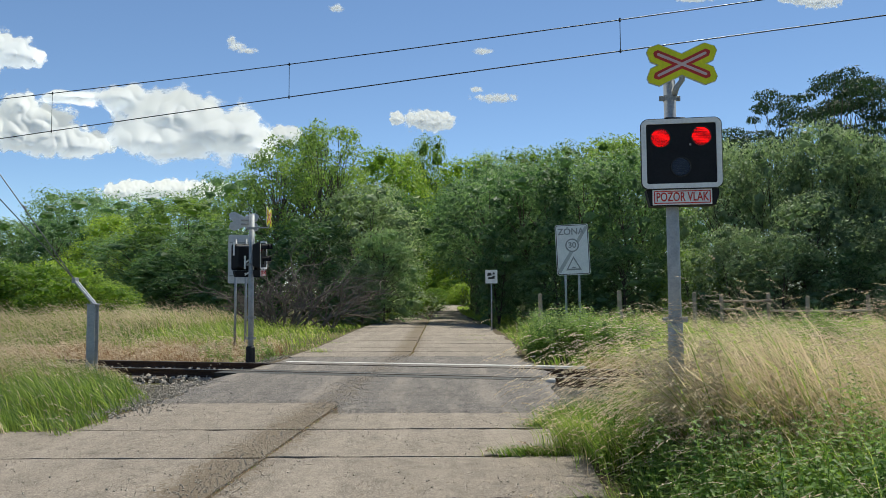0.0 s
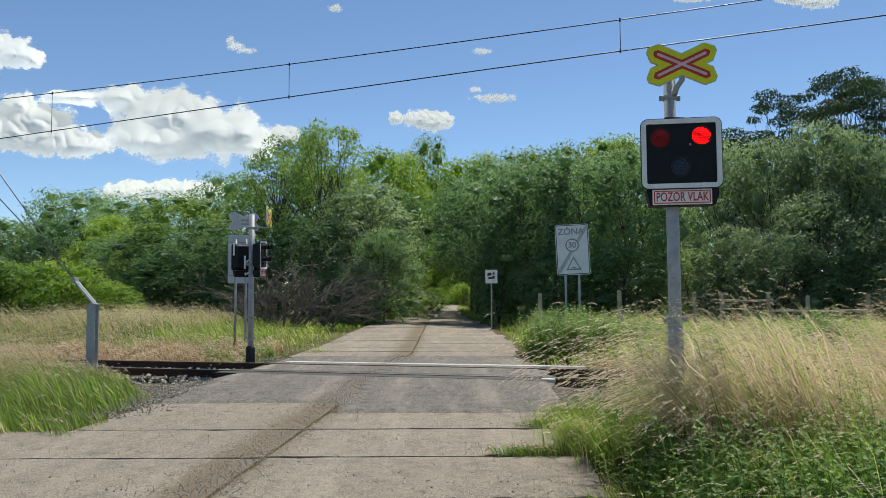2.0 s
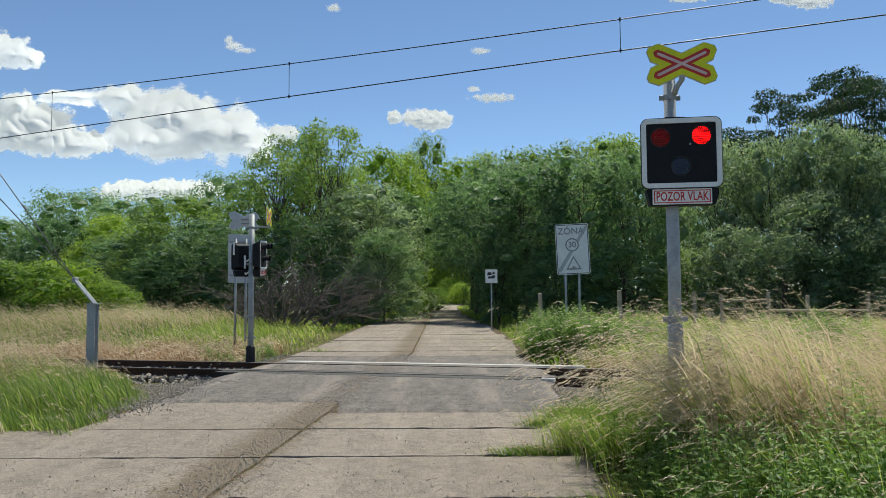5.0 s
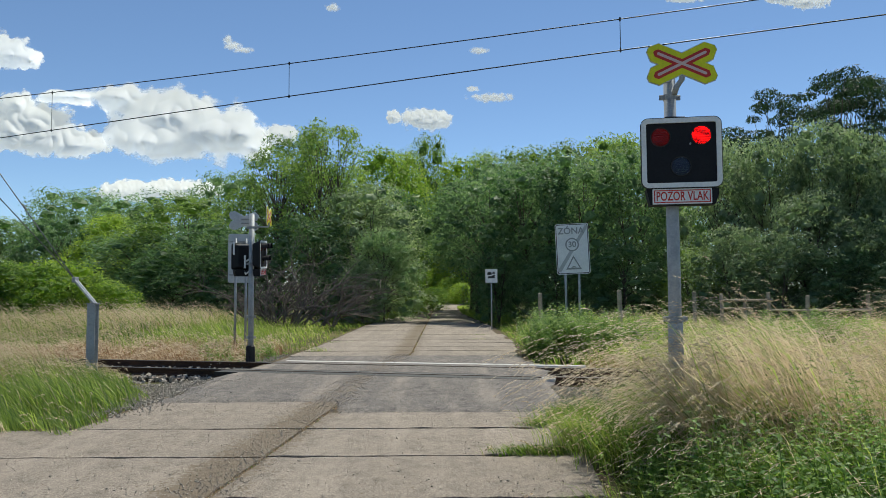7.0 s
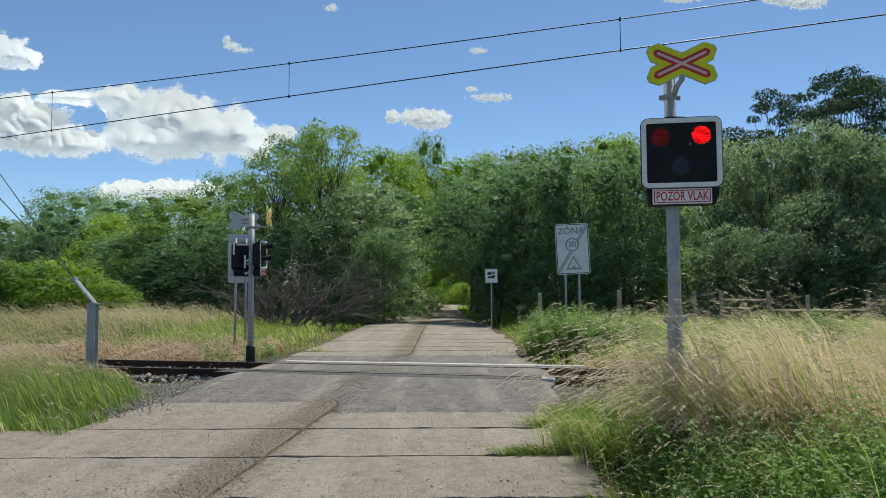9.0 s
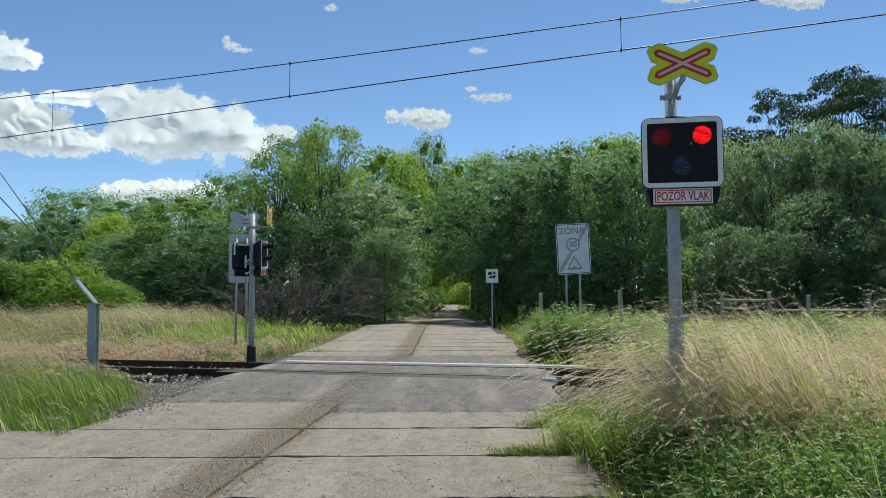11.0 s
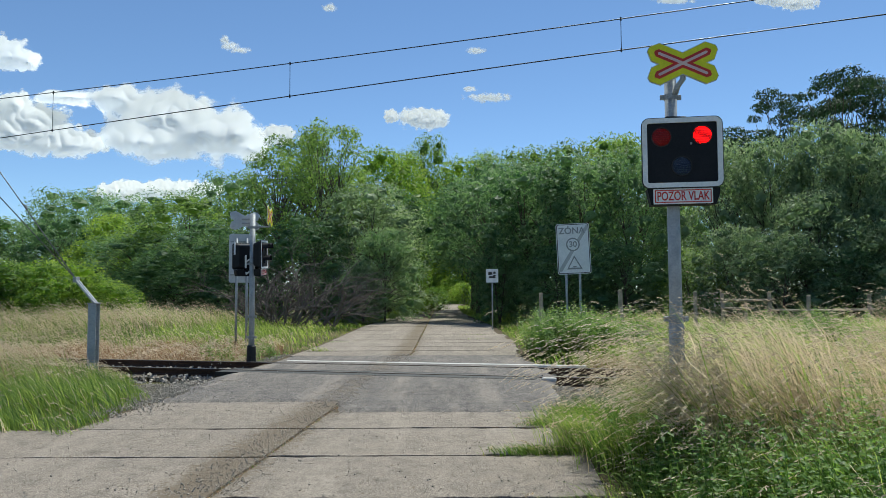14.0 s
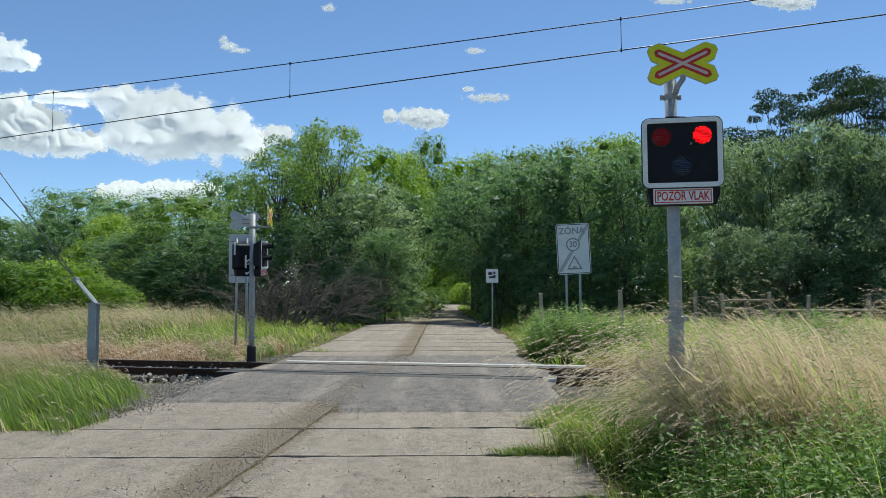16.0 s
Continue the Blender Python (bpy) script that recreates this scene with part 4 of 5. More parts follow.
def grow():
    """Prototypes, each standing at its own first place."""
    KINDS["dark"] = make_tree("tree", "dense dark green broadleaf tree at the wood edge", "tree", 11, 9.0, 3.6, 0.4, 46, 14759, 0.094, LEAF_DARK, (0.24, 0.40), 0.08, 2)
    KINDS["dark_b"] = make_tree("tree", "rounded dark green broadleaf tree at the wood edge", "tree", 41, 9.0, 3.6, 0.5, 38, 14759, 0.094, LEAF_DARK, (0.26, 0.44), 0.08, 2)
    KINDS["arch"] = make_tree("tree", "dark green tree arching over the road", "tree", 42, 9.0, 3.6, 3.3, 36, 13324, 0.098, LEAF_DARK, (0.22, 0.36), 0.08, 1)
    KINDS["green"] = make_tree("tree", "mid green broadleaf tree in the wood", "tree", 12, 9.0, 3.4, 0.7, 44, 13939, 0.096, LEAF, (0.22, 0.38), 0.08, 2)
    KINDS["robinia"] = make_tree("tree", "tall airy tree with feathery light foliage", "tree", 13, 11.0, 3.2, 2.6, 56, 12709, 0.092, LEAF, (0.12, 0.24), 0.2, 2, True, 0.42)
    KINDS["airy"] = make_tree("tree", "tall dark airy tree with flat layered boughs", "tree", 18, 12.0, 3.4, 4.5, 34, 11479, 0.096, LEAF_DEEP, (0.15, 0.27), 0.2, 2, True, 0.42, 0.32)
    KINDS["light"] = make_tree("tree", "fresh yellow-green broadleaf tree catching the sun", "tree", 14, 9.0, 3.4, 0.8, 42, 13734, 0.098, LEAF_LIGHT, (0.22, 0.36), 0.08, 2)
    KINDS["willow"] = make_tree("tree", "grey-green willow with narrow drooping leaves, paled partly for sun haze", "tree", 15, 8.0, 3.6, 0.2, 52, 15169, 0.104, LEAF_GREY, (0.22, 0.38), 0.10, 3, False, 0.42)
    KINDS["shrub"] = make_tree("shrub", "low dense green shrub at the field edge", "shrub", 16, 3.0, 2.0, 0.05, 40, 9430, 0.066, LEAF, (0.26, 0.46), 0.2, 4)
    KINDS["shrub_light"] = make_tree("shrub", "fresh light green shrub at the field edge", "shrub", 17, 3.0, 2.0, 0.05, 40, 9430, 0.066, LEAF_LIGHT, (0.26, 0.46), 0.2, 4)


grow()
TREES = []
USED = set()
SIZE = {}
for kind, tree in KINDS.items():
    crown = next(c for c in tree.children if c.name.startswith("crown"))
    co = np.array([v.co for v in crown.data.vertices])
    SIZE[kind] = (float(np.percentile(co[:, 2], 99.7)), float(np.percentile(np.hypot(co[:, 0], co[:, 1]), 95)))


def plant(kind, x, y, height, width, turn=None):
    """Stand a tree of that kind at x, y with a height and a crown width in metres."""
    h0, r0 = SIZE[kind]
    turn = (x * 57 + y * 31) % 360 if turn is None else turn
    m = pose(x, y, -0.1, 0, 0, turn) @ Matrix.Diagonal((width / 2 / r0, width / 2 / r0, height / h0, 1))
    ob = KINDS[kind]
    if kind in USED:
        sc = ob.scale
        ob = copy_thing(ob, m @ Matrix.Diagonal((1 / sc[0], 1 / sc[1], 1 / sc[2], 1)))
    else:
        USED.add(kind)
        ob.matrix_basis = m
    TREES.append((kind, ob, m))
    return ob


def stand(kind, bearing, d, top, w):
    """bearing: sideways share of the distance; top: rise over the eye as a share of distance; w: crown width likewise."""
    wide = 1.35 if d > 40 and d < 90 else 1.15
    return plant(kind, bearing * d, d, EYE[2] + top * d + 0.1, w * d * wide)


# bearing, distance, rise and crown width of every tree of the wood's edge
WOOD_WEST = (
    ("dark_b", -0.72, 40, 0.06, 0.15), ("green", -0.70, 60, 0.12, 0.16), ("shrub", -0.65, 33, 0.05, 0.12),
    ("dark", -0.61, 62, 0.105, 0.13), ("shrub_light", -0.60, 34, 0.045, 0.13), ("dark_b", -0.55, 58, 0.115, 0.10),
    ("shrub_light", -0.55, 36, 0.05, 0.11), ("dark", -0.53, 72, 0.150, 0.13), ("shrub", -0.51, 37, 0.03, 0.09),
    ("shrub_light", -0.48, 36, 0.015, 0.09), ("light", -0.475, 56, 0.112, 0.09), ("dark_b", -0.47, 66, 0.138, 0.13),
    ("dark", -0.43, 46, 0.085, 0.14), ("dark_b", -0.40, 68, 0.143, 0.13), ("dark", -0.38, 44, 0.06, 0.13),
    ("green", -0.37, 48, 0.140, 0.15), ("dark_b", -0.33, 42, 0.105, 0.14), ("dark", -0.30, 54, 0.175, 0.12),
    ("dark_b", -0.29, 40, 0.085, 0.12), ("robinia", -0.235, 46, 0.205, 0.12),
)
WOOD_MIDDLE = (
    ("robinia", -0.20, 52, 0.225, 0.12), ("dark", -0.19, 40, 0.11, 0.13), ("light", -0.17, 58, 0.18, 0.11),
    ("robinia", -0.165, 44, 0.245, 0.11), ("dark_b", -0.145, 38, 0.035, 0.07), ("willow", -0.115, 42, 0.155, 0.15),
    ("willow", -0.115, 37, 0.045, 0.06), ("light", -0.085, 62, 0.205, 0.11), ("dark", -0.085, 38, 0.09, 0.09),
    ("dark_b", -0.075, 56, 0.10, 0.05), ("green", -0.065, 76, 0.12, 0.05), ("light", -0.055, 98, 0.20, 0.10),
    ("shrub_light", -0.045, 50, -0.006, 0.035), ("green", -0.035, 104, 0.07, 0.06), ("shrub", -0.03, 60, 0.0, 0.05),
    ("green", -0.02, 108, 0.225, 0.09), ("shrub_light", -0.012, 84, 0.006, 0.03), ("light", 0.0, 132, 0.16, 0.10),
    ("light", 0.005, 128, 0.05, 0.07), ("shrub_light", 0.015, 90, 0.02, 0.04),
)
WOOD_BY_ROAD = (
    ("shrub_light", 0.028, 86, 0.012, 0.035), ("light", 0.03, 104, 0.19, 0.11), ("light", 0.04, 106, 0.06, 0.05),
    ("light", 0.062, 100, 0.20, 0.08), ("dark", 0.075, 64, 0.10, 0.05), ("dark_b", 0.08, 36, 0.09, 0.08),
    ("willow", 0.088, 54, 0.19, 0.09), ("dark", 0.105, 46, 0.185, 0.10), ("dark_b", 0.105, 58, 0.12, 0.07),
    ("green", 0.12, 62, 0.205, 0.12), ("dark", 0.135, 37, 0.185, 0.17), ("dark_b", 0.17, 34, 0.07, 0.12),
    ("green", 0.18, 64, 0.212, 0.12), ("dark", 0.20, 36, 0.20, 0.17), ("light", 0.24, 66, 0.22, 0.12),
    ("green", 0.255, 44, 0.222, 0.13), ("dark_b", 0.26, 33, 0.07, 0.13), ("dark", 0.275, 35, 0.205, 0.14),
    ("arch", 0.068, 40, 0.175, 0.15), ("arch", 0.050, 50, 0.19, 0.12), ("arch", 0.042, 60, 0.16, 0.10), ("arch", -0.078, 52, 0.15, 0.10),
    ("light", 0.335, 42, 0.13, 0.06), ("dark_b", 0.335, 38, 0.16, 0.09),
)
# several darker trees here are pale willows, their colour imitating sun haze
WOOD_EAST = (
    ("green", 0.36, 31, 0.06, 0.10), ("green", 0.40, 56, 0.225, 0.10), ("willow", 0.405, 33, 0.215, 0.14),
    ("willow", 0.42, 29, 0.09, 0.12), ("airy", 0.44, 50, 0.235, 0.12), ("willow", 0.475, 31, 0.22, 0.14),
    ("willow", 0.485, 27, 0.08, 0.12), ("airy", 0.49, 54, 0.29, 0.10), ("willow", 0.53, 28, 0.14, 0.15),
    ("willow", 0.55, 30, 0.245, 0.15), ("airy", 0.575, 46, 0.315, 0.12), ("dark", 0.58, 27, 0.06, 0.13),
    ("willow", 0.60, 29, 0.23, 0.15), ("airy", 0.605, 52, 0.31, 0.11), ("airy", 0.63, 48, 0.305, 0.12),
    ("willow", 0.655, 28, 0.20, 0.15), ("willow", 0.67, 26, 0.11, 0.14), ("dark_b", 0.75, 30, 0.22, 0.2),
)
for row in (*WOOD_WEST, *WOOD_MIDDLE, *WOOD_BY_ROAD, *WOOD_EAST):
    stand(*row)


def make_brushwood():
    """Bare dead branches of a fallen shrub in front of the wood."""
    rng = random.Random(9)
    for x, y, h, w in ((-6.9, 32.5, 4.6, 4.0), (-8.2, 33.0, 3.6, 3.0), (-5.6, 33.0, 3.4, 3.0), (-7.6, 32.0, 3.0, 3.0)):
        bm = bmesh.new()

        def branch(p, d, length, r, depth):
            q = p + d * length * 0.5 + Vector((rng.uniform(-.15, .15), rng.uniform(-.15, .15), rng.uniform(-.05, .1))) * length
            e = p + d * length + Vector((0, 0, -0.12 * length))
            tube(bm, [p, q, e], [r, r * 0.75, r * 0.4], 5, False)
            if depth:
                for _ in range(3):
                    s = p.lerp(e, rng.uniform(0.35, 1.0))
                    n = (d + Vector((rng.uniform(-1, 1), rng.uniform(-1, 1), rng.uniform(-0.5, 0.7)))).normalized()
                    branch(s, n, length * rng.uniform(0.45, 0.7), r * 0.55, depth - 1)
        for k in range(9):
            a = rng.uniform(0, 6.28)
            d = Vector((math.cos(a) * w / 3, math.sin(a) * 0.5, rng.uniform(0.6, 1.6))).normalized()
            branch(Vector((rng.uniform(-.4, .4), rng.uniform(-.3, .3), 0)), d, h * rng.uniform(0.5, 0.8), 0.05, 3)
        ob = part("dead_brushwood", bm, TWIG)
        ob.location = (x, y, -0.12)
        tagged(ob, "tangle of bare grey dead branches at the wood edge", "brushwood")


make_brushwood()

# ------------------------------------------------------------------ grass
SWAY = []


def blades(rng, xy, height, width, lean, materials, ears=0.0, wind=(-1.0, -0.15), ear_size=(0.13, 0.010), z=None, coarse=False):
    """Bent blades and, on some, an ear; arrays of vertices, faces, material numbers."""
    n = len(xy)
    h = height * rng.uniform(0.62, 1.12, n)
    a = rng.uniform(0, 2 * math.pi, n)
    d = np.stack([np.cos(a), np.sin(a)], 1) * 0.55 + np.array(wind)
    d /= np.linalg.norm(d, axis=1)[:, None]
    k = lean * rng.uniform(0.3, 1.5, n)
    side = np.stack([-d[:, 1], d[:, 0]], 1)
    tw = rng.uniform(-0.9, 0.9, n)
    side = side * np.cos(tw)[:, None] + d * np.sin(tw)[:, None]
    w = width * rng.uniform(0.6, 1.4, n)
    z0 = np.array([ground_z(x, y) for x, y in xy]) if z is None else np.full(n, z)
    rows = []
    for t, ww in ((0.0, 0.8), (0.6, 1.0), (1.0, 0.0)) if coarse else ((0.0, 0.8), (0.4, 1.0), (0.75, 0.7), (1.0, 0.0)):
        c = np.zeros((n, 3))
        c[:, :2] = xy + d * (k * h * t ** (3.0 if ears > 0.5 else 2.2))[:, None]
        c[:, 2] = z0 - 0.02 + h * (t - 0.32 * np.minimum(k, 1.4) * t ** 3)
        if ww:
            o = np.zeros((n, 3))
            o[:, :2] = side * (w * ww / 2)[:, None]
            rows += [c - o, c + o]
        else:
            rows.append(c)
    v = np.stack(rows, 1).reshape(-1, 3)
    k = len(rows)
    b = (np.arange(n) * k)[:, None]
    quads = np.concatenate([b + [i, i + 1, i + 3, i + 2] for i in range(0, k - 3, 2)], 0)
    tris = b + [k - 3, k - 2, k - 1]
    mi = rng.choice(len(materials), n, p=np.asarray(materials) / np.sum(materials))
    faces, index = quads.tolist() + tris.tolist(), np.concatenate([mi] * ((k - 1) // 2)).tolist()
    if ears:
        e = np.flatnonzero(rng.random(n) < ears)
        tip = rows[-1][e]
        prev = (rows[-3][e] + rows[-2][e]) / 2
        u = tip - prev
        u /= np.linalg.norm(u, axis=1)[:, None]
        u[:, 2] -= 0.25
        le, we = ear_size[0] * rng.uniform(0.6, 1.3, len(e))[:, None], ear_size[1] * rng.uniform(0.7, 1.4, len(e))[:, None]
        s1 = np.cross(u, [0, 0.3, 1.0])
        s1 /= np.linalg.norm(s1, axis=1)[:, None]
        base, many = len(v), 2 if coarse else 6
        bits = []
        for q in range(many):
            t = q / many
            root = tip + u * le * (t - 0.2) - np.array([0, 0, 0.35]) * le * t * t
            way = u * 0.8 + s1 * (0.55 * (-1) ** q * (1 - 0.6 * t)) * rng.uniform(0.4, 1.3, (len(e), 1)) + np.array([0, 0, -0.25])
            long = le * (1.5 / many) * (1.1 - 0.5 * t)
            flat = np.cross(way, rng.normal(size=(len(e), 3)))
            flat /= np.linalg.norm(flat, axis=1)[:, None]
            bits.append(np.stack([root, root + way * long * 0.45 + flat * we, root + way * long, root + way * long * 0.45 - flat * we], 1).reshape(-1, 3))
        ev = np.concatenate(bits)
        faces += (base + np.arange(len(ev)).reshape(-1, 4)).tolist()
        index += [len(materials)] * (many * len(e))
        v = np.concatenate([v, ev])
    return v, faces, index


def meadow(name, label, seed, x0, x1, y0, y1, density, keep, height, width, lean, palette, shares, ears=0.0, cell=0.0, amp=0.0, ear_size=(0.13, 0.010)):
    """Grass over an area where keep(x, y) > 0 gives its share of full height; cells that sway are objects of their own."""
    rng = np.random.default_rng(seed)
    n = int((x1 - x0) * (y1 - y0) * density)
    xy = np.stack([rng.uniform(x0, x1, n), rng.uniform(y0, y1, n)], 1)
    k = np.array([keep(x, y) for x, y in xy])
    ok = rng.random(n) < np.minimum(1, k * 1.6)
    xy, k = xy[ok], k[ok]
    groups = {(0, 0): np.arange(len(xy))}
    if cell:
        ids = np.floor(xy / cell).astype(int)
        groups = {}
        for i, key in enumerate(map(tuple, ids)):
            groups.setdefault(key, []).append(i)
    for key, sel in sorted(groups.items()):
        sel = np.asarray(sel)
        if len(sel) < 12:
            continue
        pts = xy[sel]
        hs = height * k[sel] * np.array([0.85 + 0.5 * noise.noise(Vector((x * 0.9, y * 0.9, seed))) for x, y in pts])
        v, f, mi = blades(rng, pts, hs, width, lean, shares, ears, ear_size=ear_size, coarse=y0 > 12.5 or cell > 4)
        c = pts.mean(0) if cell else np.zeros(2)
        v[:, :2] -= c
        ob = raw(name, v.tolist(), f, [*palette, EAR], mi)
        ob.location = (c[0], c[1], 0)
        tagged(ob, label, "grass", kind="stuff")
        if amp:
            SWAY.append((ob, c[0], c[1], amp))


def side_of(x, y):
    return abs(x - road_middle(y)) - road_half(y)


def track_off(x, y):
    p = Vector((x, y)) - TRACK_O
    return p.dot(TRACK_N) - 0.75


def near_right(x, y):
    d = x - road_middle(y) - road_half(y) + 0.25 * noise.noise(Vector((x, y * 1.3, 2)))
    if d < 0.05 or x < 0.3:
        return 0
    t = -track_off(x, y)
    if t < 1.6 or (d < 1.0 and y > 10.0):
        return 0
    return min(1.0, 0.25 + d * 0.45) * min(1.0, 0.4 + (t - 1.6) * 0.35) * (0.62 if x < 0.27 * y else 1.0)


def dry_right(x, y):
    d = x - road_middle(y) - road_half(y)
    t = -track_off(x, y)
    if x < 0.285 * y + 0.95 + 0.2 * noise.noise(Vector((x, y, 21))) or d < 0.75 or t < 0.9 or (y > 9.6 and d < 1.25) or y < 5.4 + 0.10 * x + 0.8 * noise.noise(Vector((x * 0.7, y * 0.7, 11))):
        return 0
    if t < 2.4 and d < 4.0:
        return 0
    if t < 3 and noise.noise(Vector((x * 0.8, y * 0.8, 4))) > 0.2:
        return 0
    return min(1.0, 0.92 + 0.1 * (d - 0.75)) * (1.0 if x < 7 else max(0.7, 1 - 0.08 * (x - 7)))


def near_left(x, y):
    d = road_middle(y) - road_half(y) - x + 0.35 * noise.noise(Vector((x, y * 1.3, 8)))
    t = -track_off(x, y)
    lim = max(0.0, 0.55 * (y - 10.4))
    if y < 8.35 + 0.25 * noise.noise(Vector((x * 1.5, 3, 8))):
        return 0
    if d < lim or t < 1.2:
        return 0
    return min(1.0, 0.35 + (d - lim) * 0.5) * min(1.0, 0.55 + 0.4 * (t - 1.2))


def far_left(x, y):
    d = road_middle(y) - road_half(y) - x + 0.3 * noise.noise(Vector((x, y, 8)))
    t = track_off(x, y)
    if d < 0.15 or t < 2.0 or (x < -4.9 and t < 3.6 + noise.noise(Vector((x, y, 1)))):
        return 0
    return min(1.0, 0.18 + d * 0.20) * min(1.0, 0.3 + 0.25 * (t - 2.0))


def far_left_dry(x, y):
    d = road_middle(y) - road_half(y) - x
    t = track_off(x, y)
    if d < 2.6 or t < 2.6 or (d < 6 and y > 23):
        return 0
    return min(1.0, 0.45 + (d - 2.6) * 0.12) * (0.6 if t < 5 else 1.0)


def far_right(x, y):
    d = x - road_middle(y) - road_half(y) + 0.3 * noise.noise(Vector((x, y, 5)))
    t = track_off(x, y)
    if d < 0.2 or t < 2.2:
        return 0
    return min(1.0, 0.2 + d * 0.3)


def far_right_dry(x, y):
    d = x - road_middle(y) - road_half(y)
    t = track_off(x, y)
    if d < 4.2 or t < 2.6:
        return 0
    return 0.9


def dead_left(x, y):
    d = road_middle(y) - road_half(y) - x
    t = track_off(x, y)
    return 0.8 if d > 0.5 and 0.95 < t < 4.6 and x > -14 else 0


def dead_right(x, y):
    d = x - road_middle(y) - road_half(y)
    t = track_off(x, y)
    return 0.9 if d > 1.3 and (1.8 < t < 3.4 or (-2.6 < t < -1.4 and d > 3.6)) and x < 9 else 0


G, D, S, R = GRASS, GRASS_DARK, STRAW, RUSTY
meadow("verge_grass", "lush green grass on the near verge", 21, 0.3, 9.0, 2.2, 12.5, 640, near_right, 0.92, 0.0095, 1.0, [G, D, S], [0.64, 0.29, 0.07], 0.0, 1.3, 2.2)
meadow("tall_grass", "tall dry grass round the signal mast", 33, 2.2, 4.4, 5.9, 7.5, 520, lambda x, y: 1.0 if 0.295 * y + 0.2 < x < 0.36 * y + 1.4 else 0.0, 2.1, 0.0085, 0.78, [S, G, D], [0.78, 0.18, 0.04], 0.9, 1.5, 2.2, (0.17, 0.0048))
meadow("tall_grass", "arching grass stalks with pale ears over the weeds", 32, 2.0, 7.0, 2.8, 6.4, 55, near_right, 1.35, 0.0035, 0.9, [G, S], [0.6, 0.4], 0.95, 1.3, 2.2, (0.17, 0.0034))
meadow("tall_grass", "tall dry seeding grass bending in the wind", 22, 2.6, 13.0, 3.6, 12.5, 470, dry_right, 1.66, 0.0080, 0.9, [S, G, D], [0.74, 0.21, 0.05], 0.9, 1.5, 2.6, (0.17, 0.0048))
meadow("verge_grass", "green grass verge beside the track", 23, -14, -3.6, 6.0, 16.0, 460, near_left, 0.80, 0.012, 0.6, [G, D, S], [0.66, 0.30, 0.04], 0.02, 1.6, 2.0)
meadow("tall_grass", "tall dry grass beside the track", 24, -16, -6.2, 9.0, 16.0, 150, lambda x, y: near_left(x, y) if x < -6.6 - 0.25 * (12 - y) or y > 11.5 else 0, 1.15, 0.006, 0.6, [S, G, R], [0.5, 0.35, 0.15], 0.8, 1.6, 2.6, (0.14, 0.008))
meadow("meadow_grass", "green meadow grass beyond the track", 25, -28, -3.0, 16, 36, 85, far_left, 0.8, 0.022, 0.55, [G, D, S], [0.68, 0.25, 0.07], 0.04, 5.0, 0.9)
meadow("dry_meadow", "pale dry seeding meadow grass beyond the track", 26, -30, -5, 18, 36, 56, far_left_dry, 1.5, 0.017, 0.65, [S, G, R], [0.55, 0.43, 0.02], 0.7, 5.0, 1.1, (0.22, 0.008))
meadow("meadow_grass", "green meadow grass beyond the crossing", 27, 1.2, 27, 13, 33, 88, far_right, 1.0, 0.022, 0.55, [G, D, S], [0.66, 0.26, 0.08], 0.05, 5.0, 0.9)
meadow("dry_meadow", "pale dry seeding grass beyond the crossing", 28, 5, 27, 11, 33, 60, far_right_dry, 1.25, 0.014, 0.8, [S, G, R], [0.34, 0.64, 0.02], 0.5, 5.0, 1.1, (0.2, 0.008))
meadow("dead_grass", "brown dead stalks along the track", 29, -14, -4, 14, 22, 300, dead_left, 0.7, 0.010, 0.5, [R, S], [0.7, 0.3], 0.4, 0, 0, (0.12, 0.012))
meadow("dead_grass", "brown dead stalks along the track", 30, 2, 10, 9, 17, 170, dead_right, 0.55, 0.010, 0.5, [R, S], [0.7, 0.3], 0.4, 0, 0, (0.12, 0.012))
meadow("verge_grass", "short green grass along the far road", 31, -9, 8, 33, 75, 40, lambda x, y: 0.8 if 0.1 < side_of(x, y) < 3.5 else 0, 0.45, 0.03, 0.5, [G, D], [0.6, 0.4])


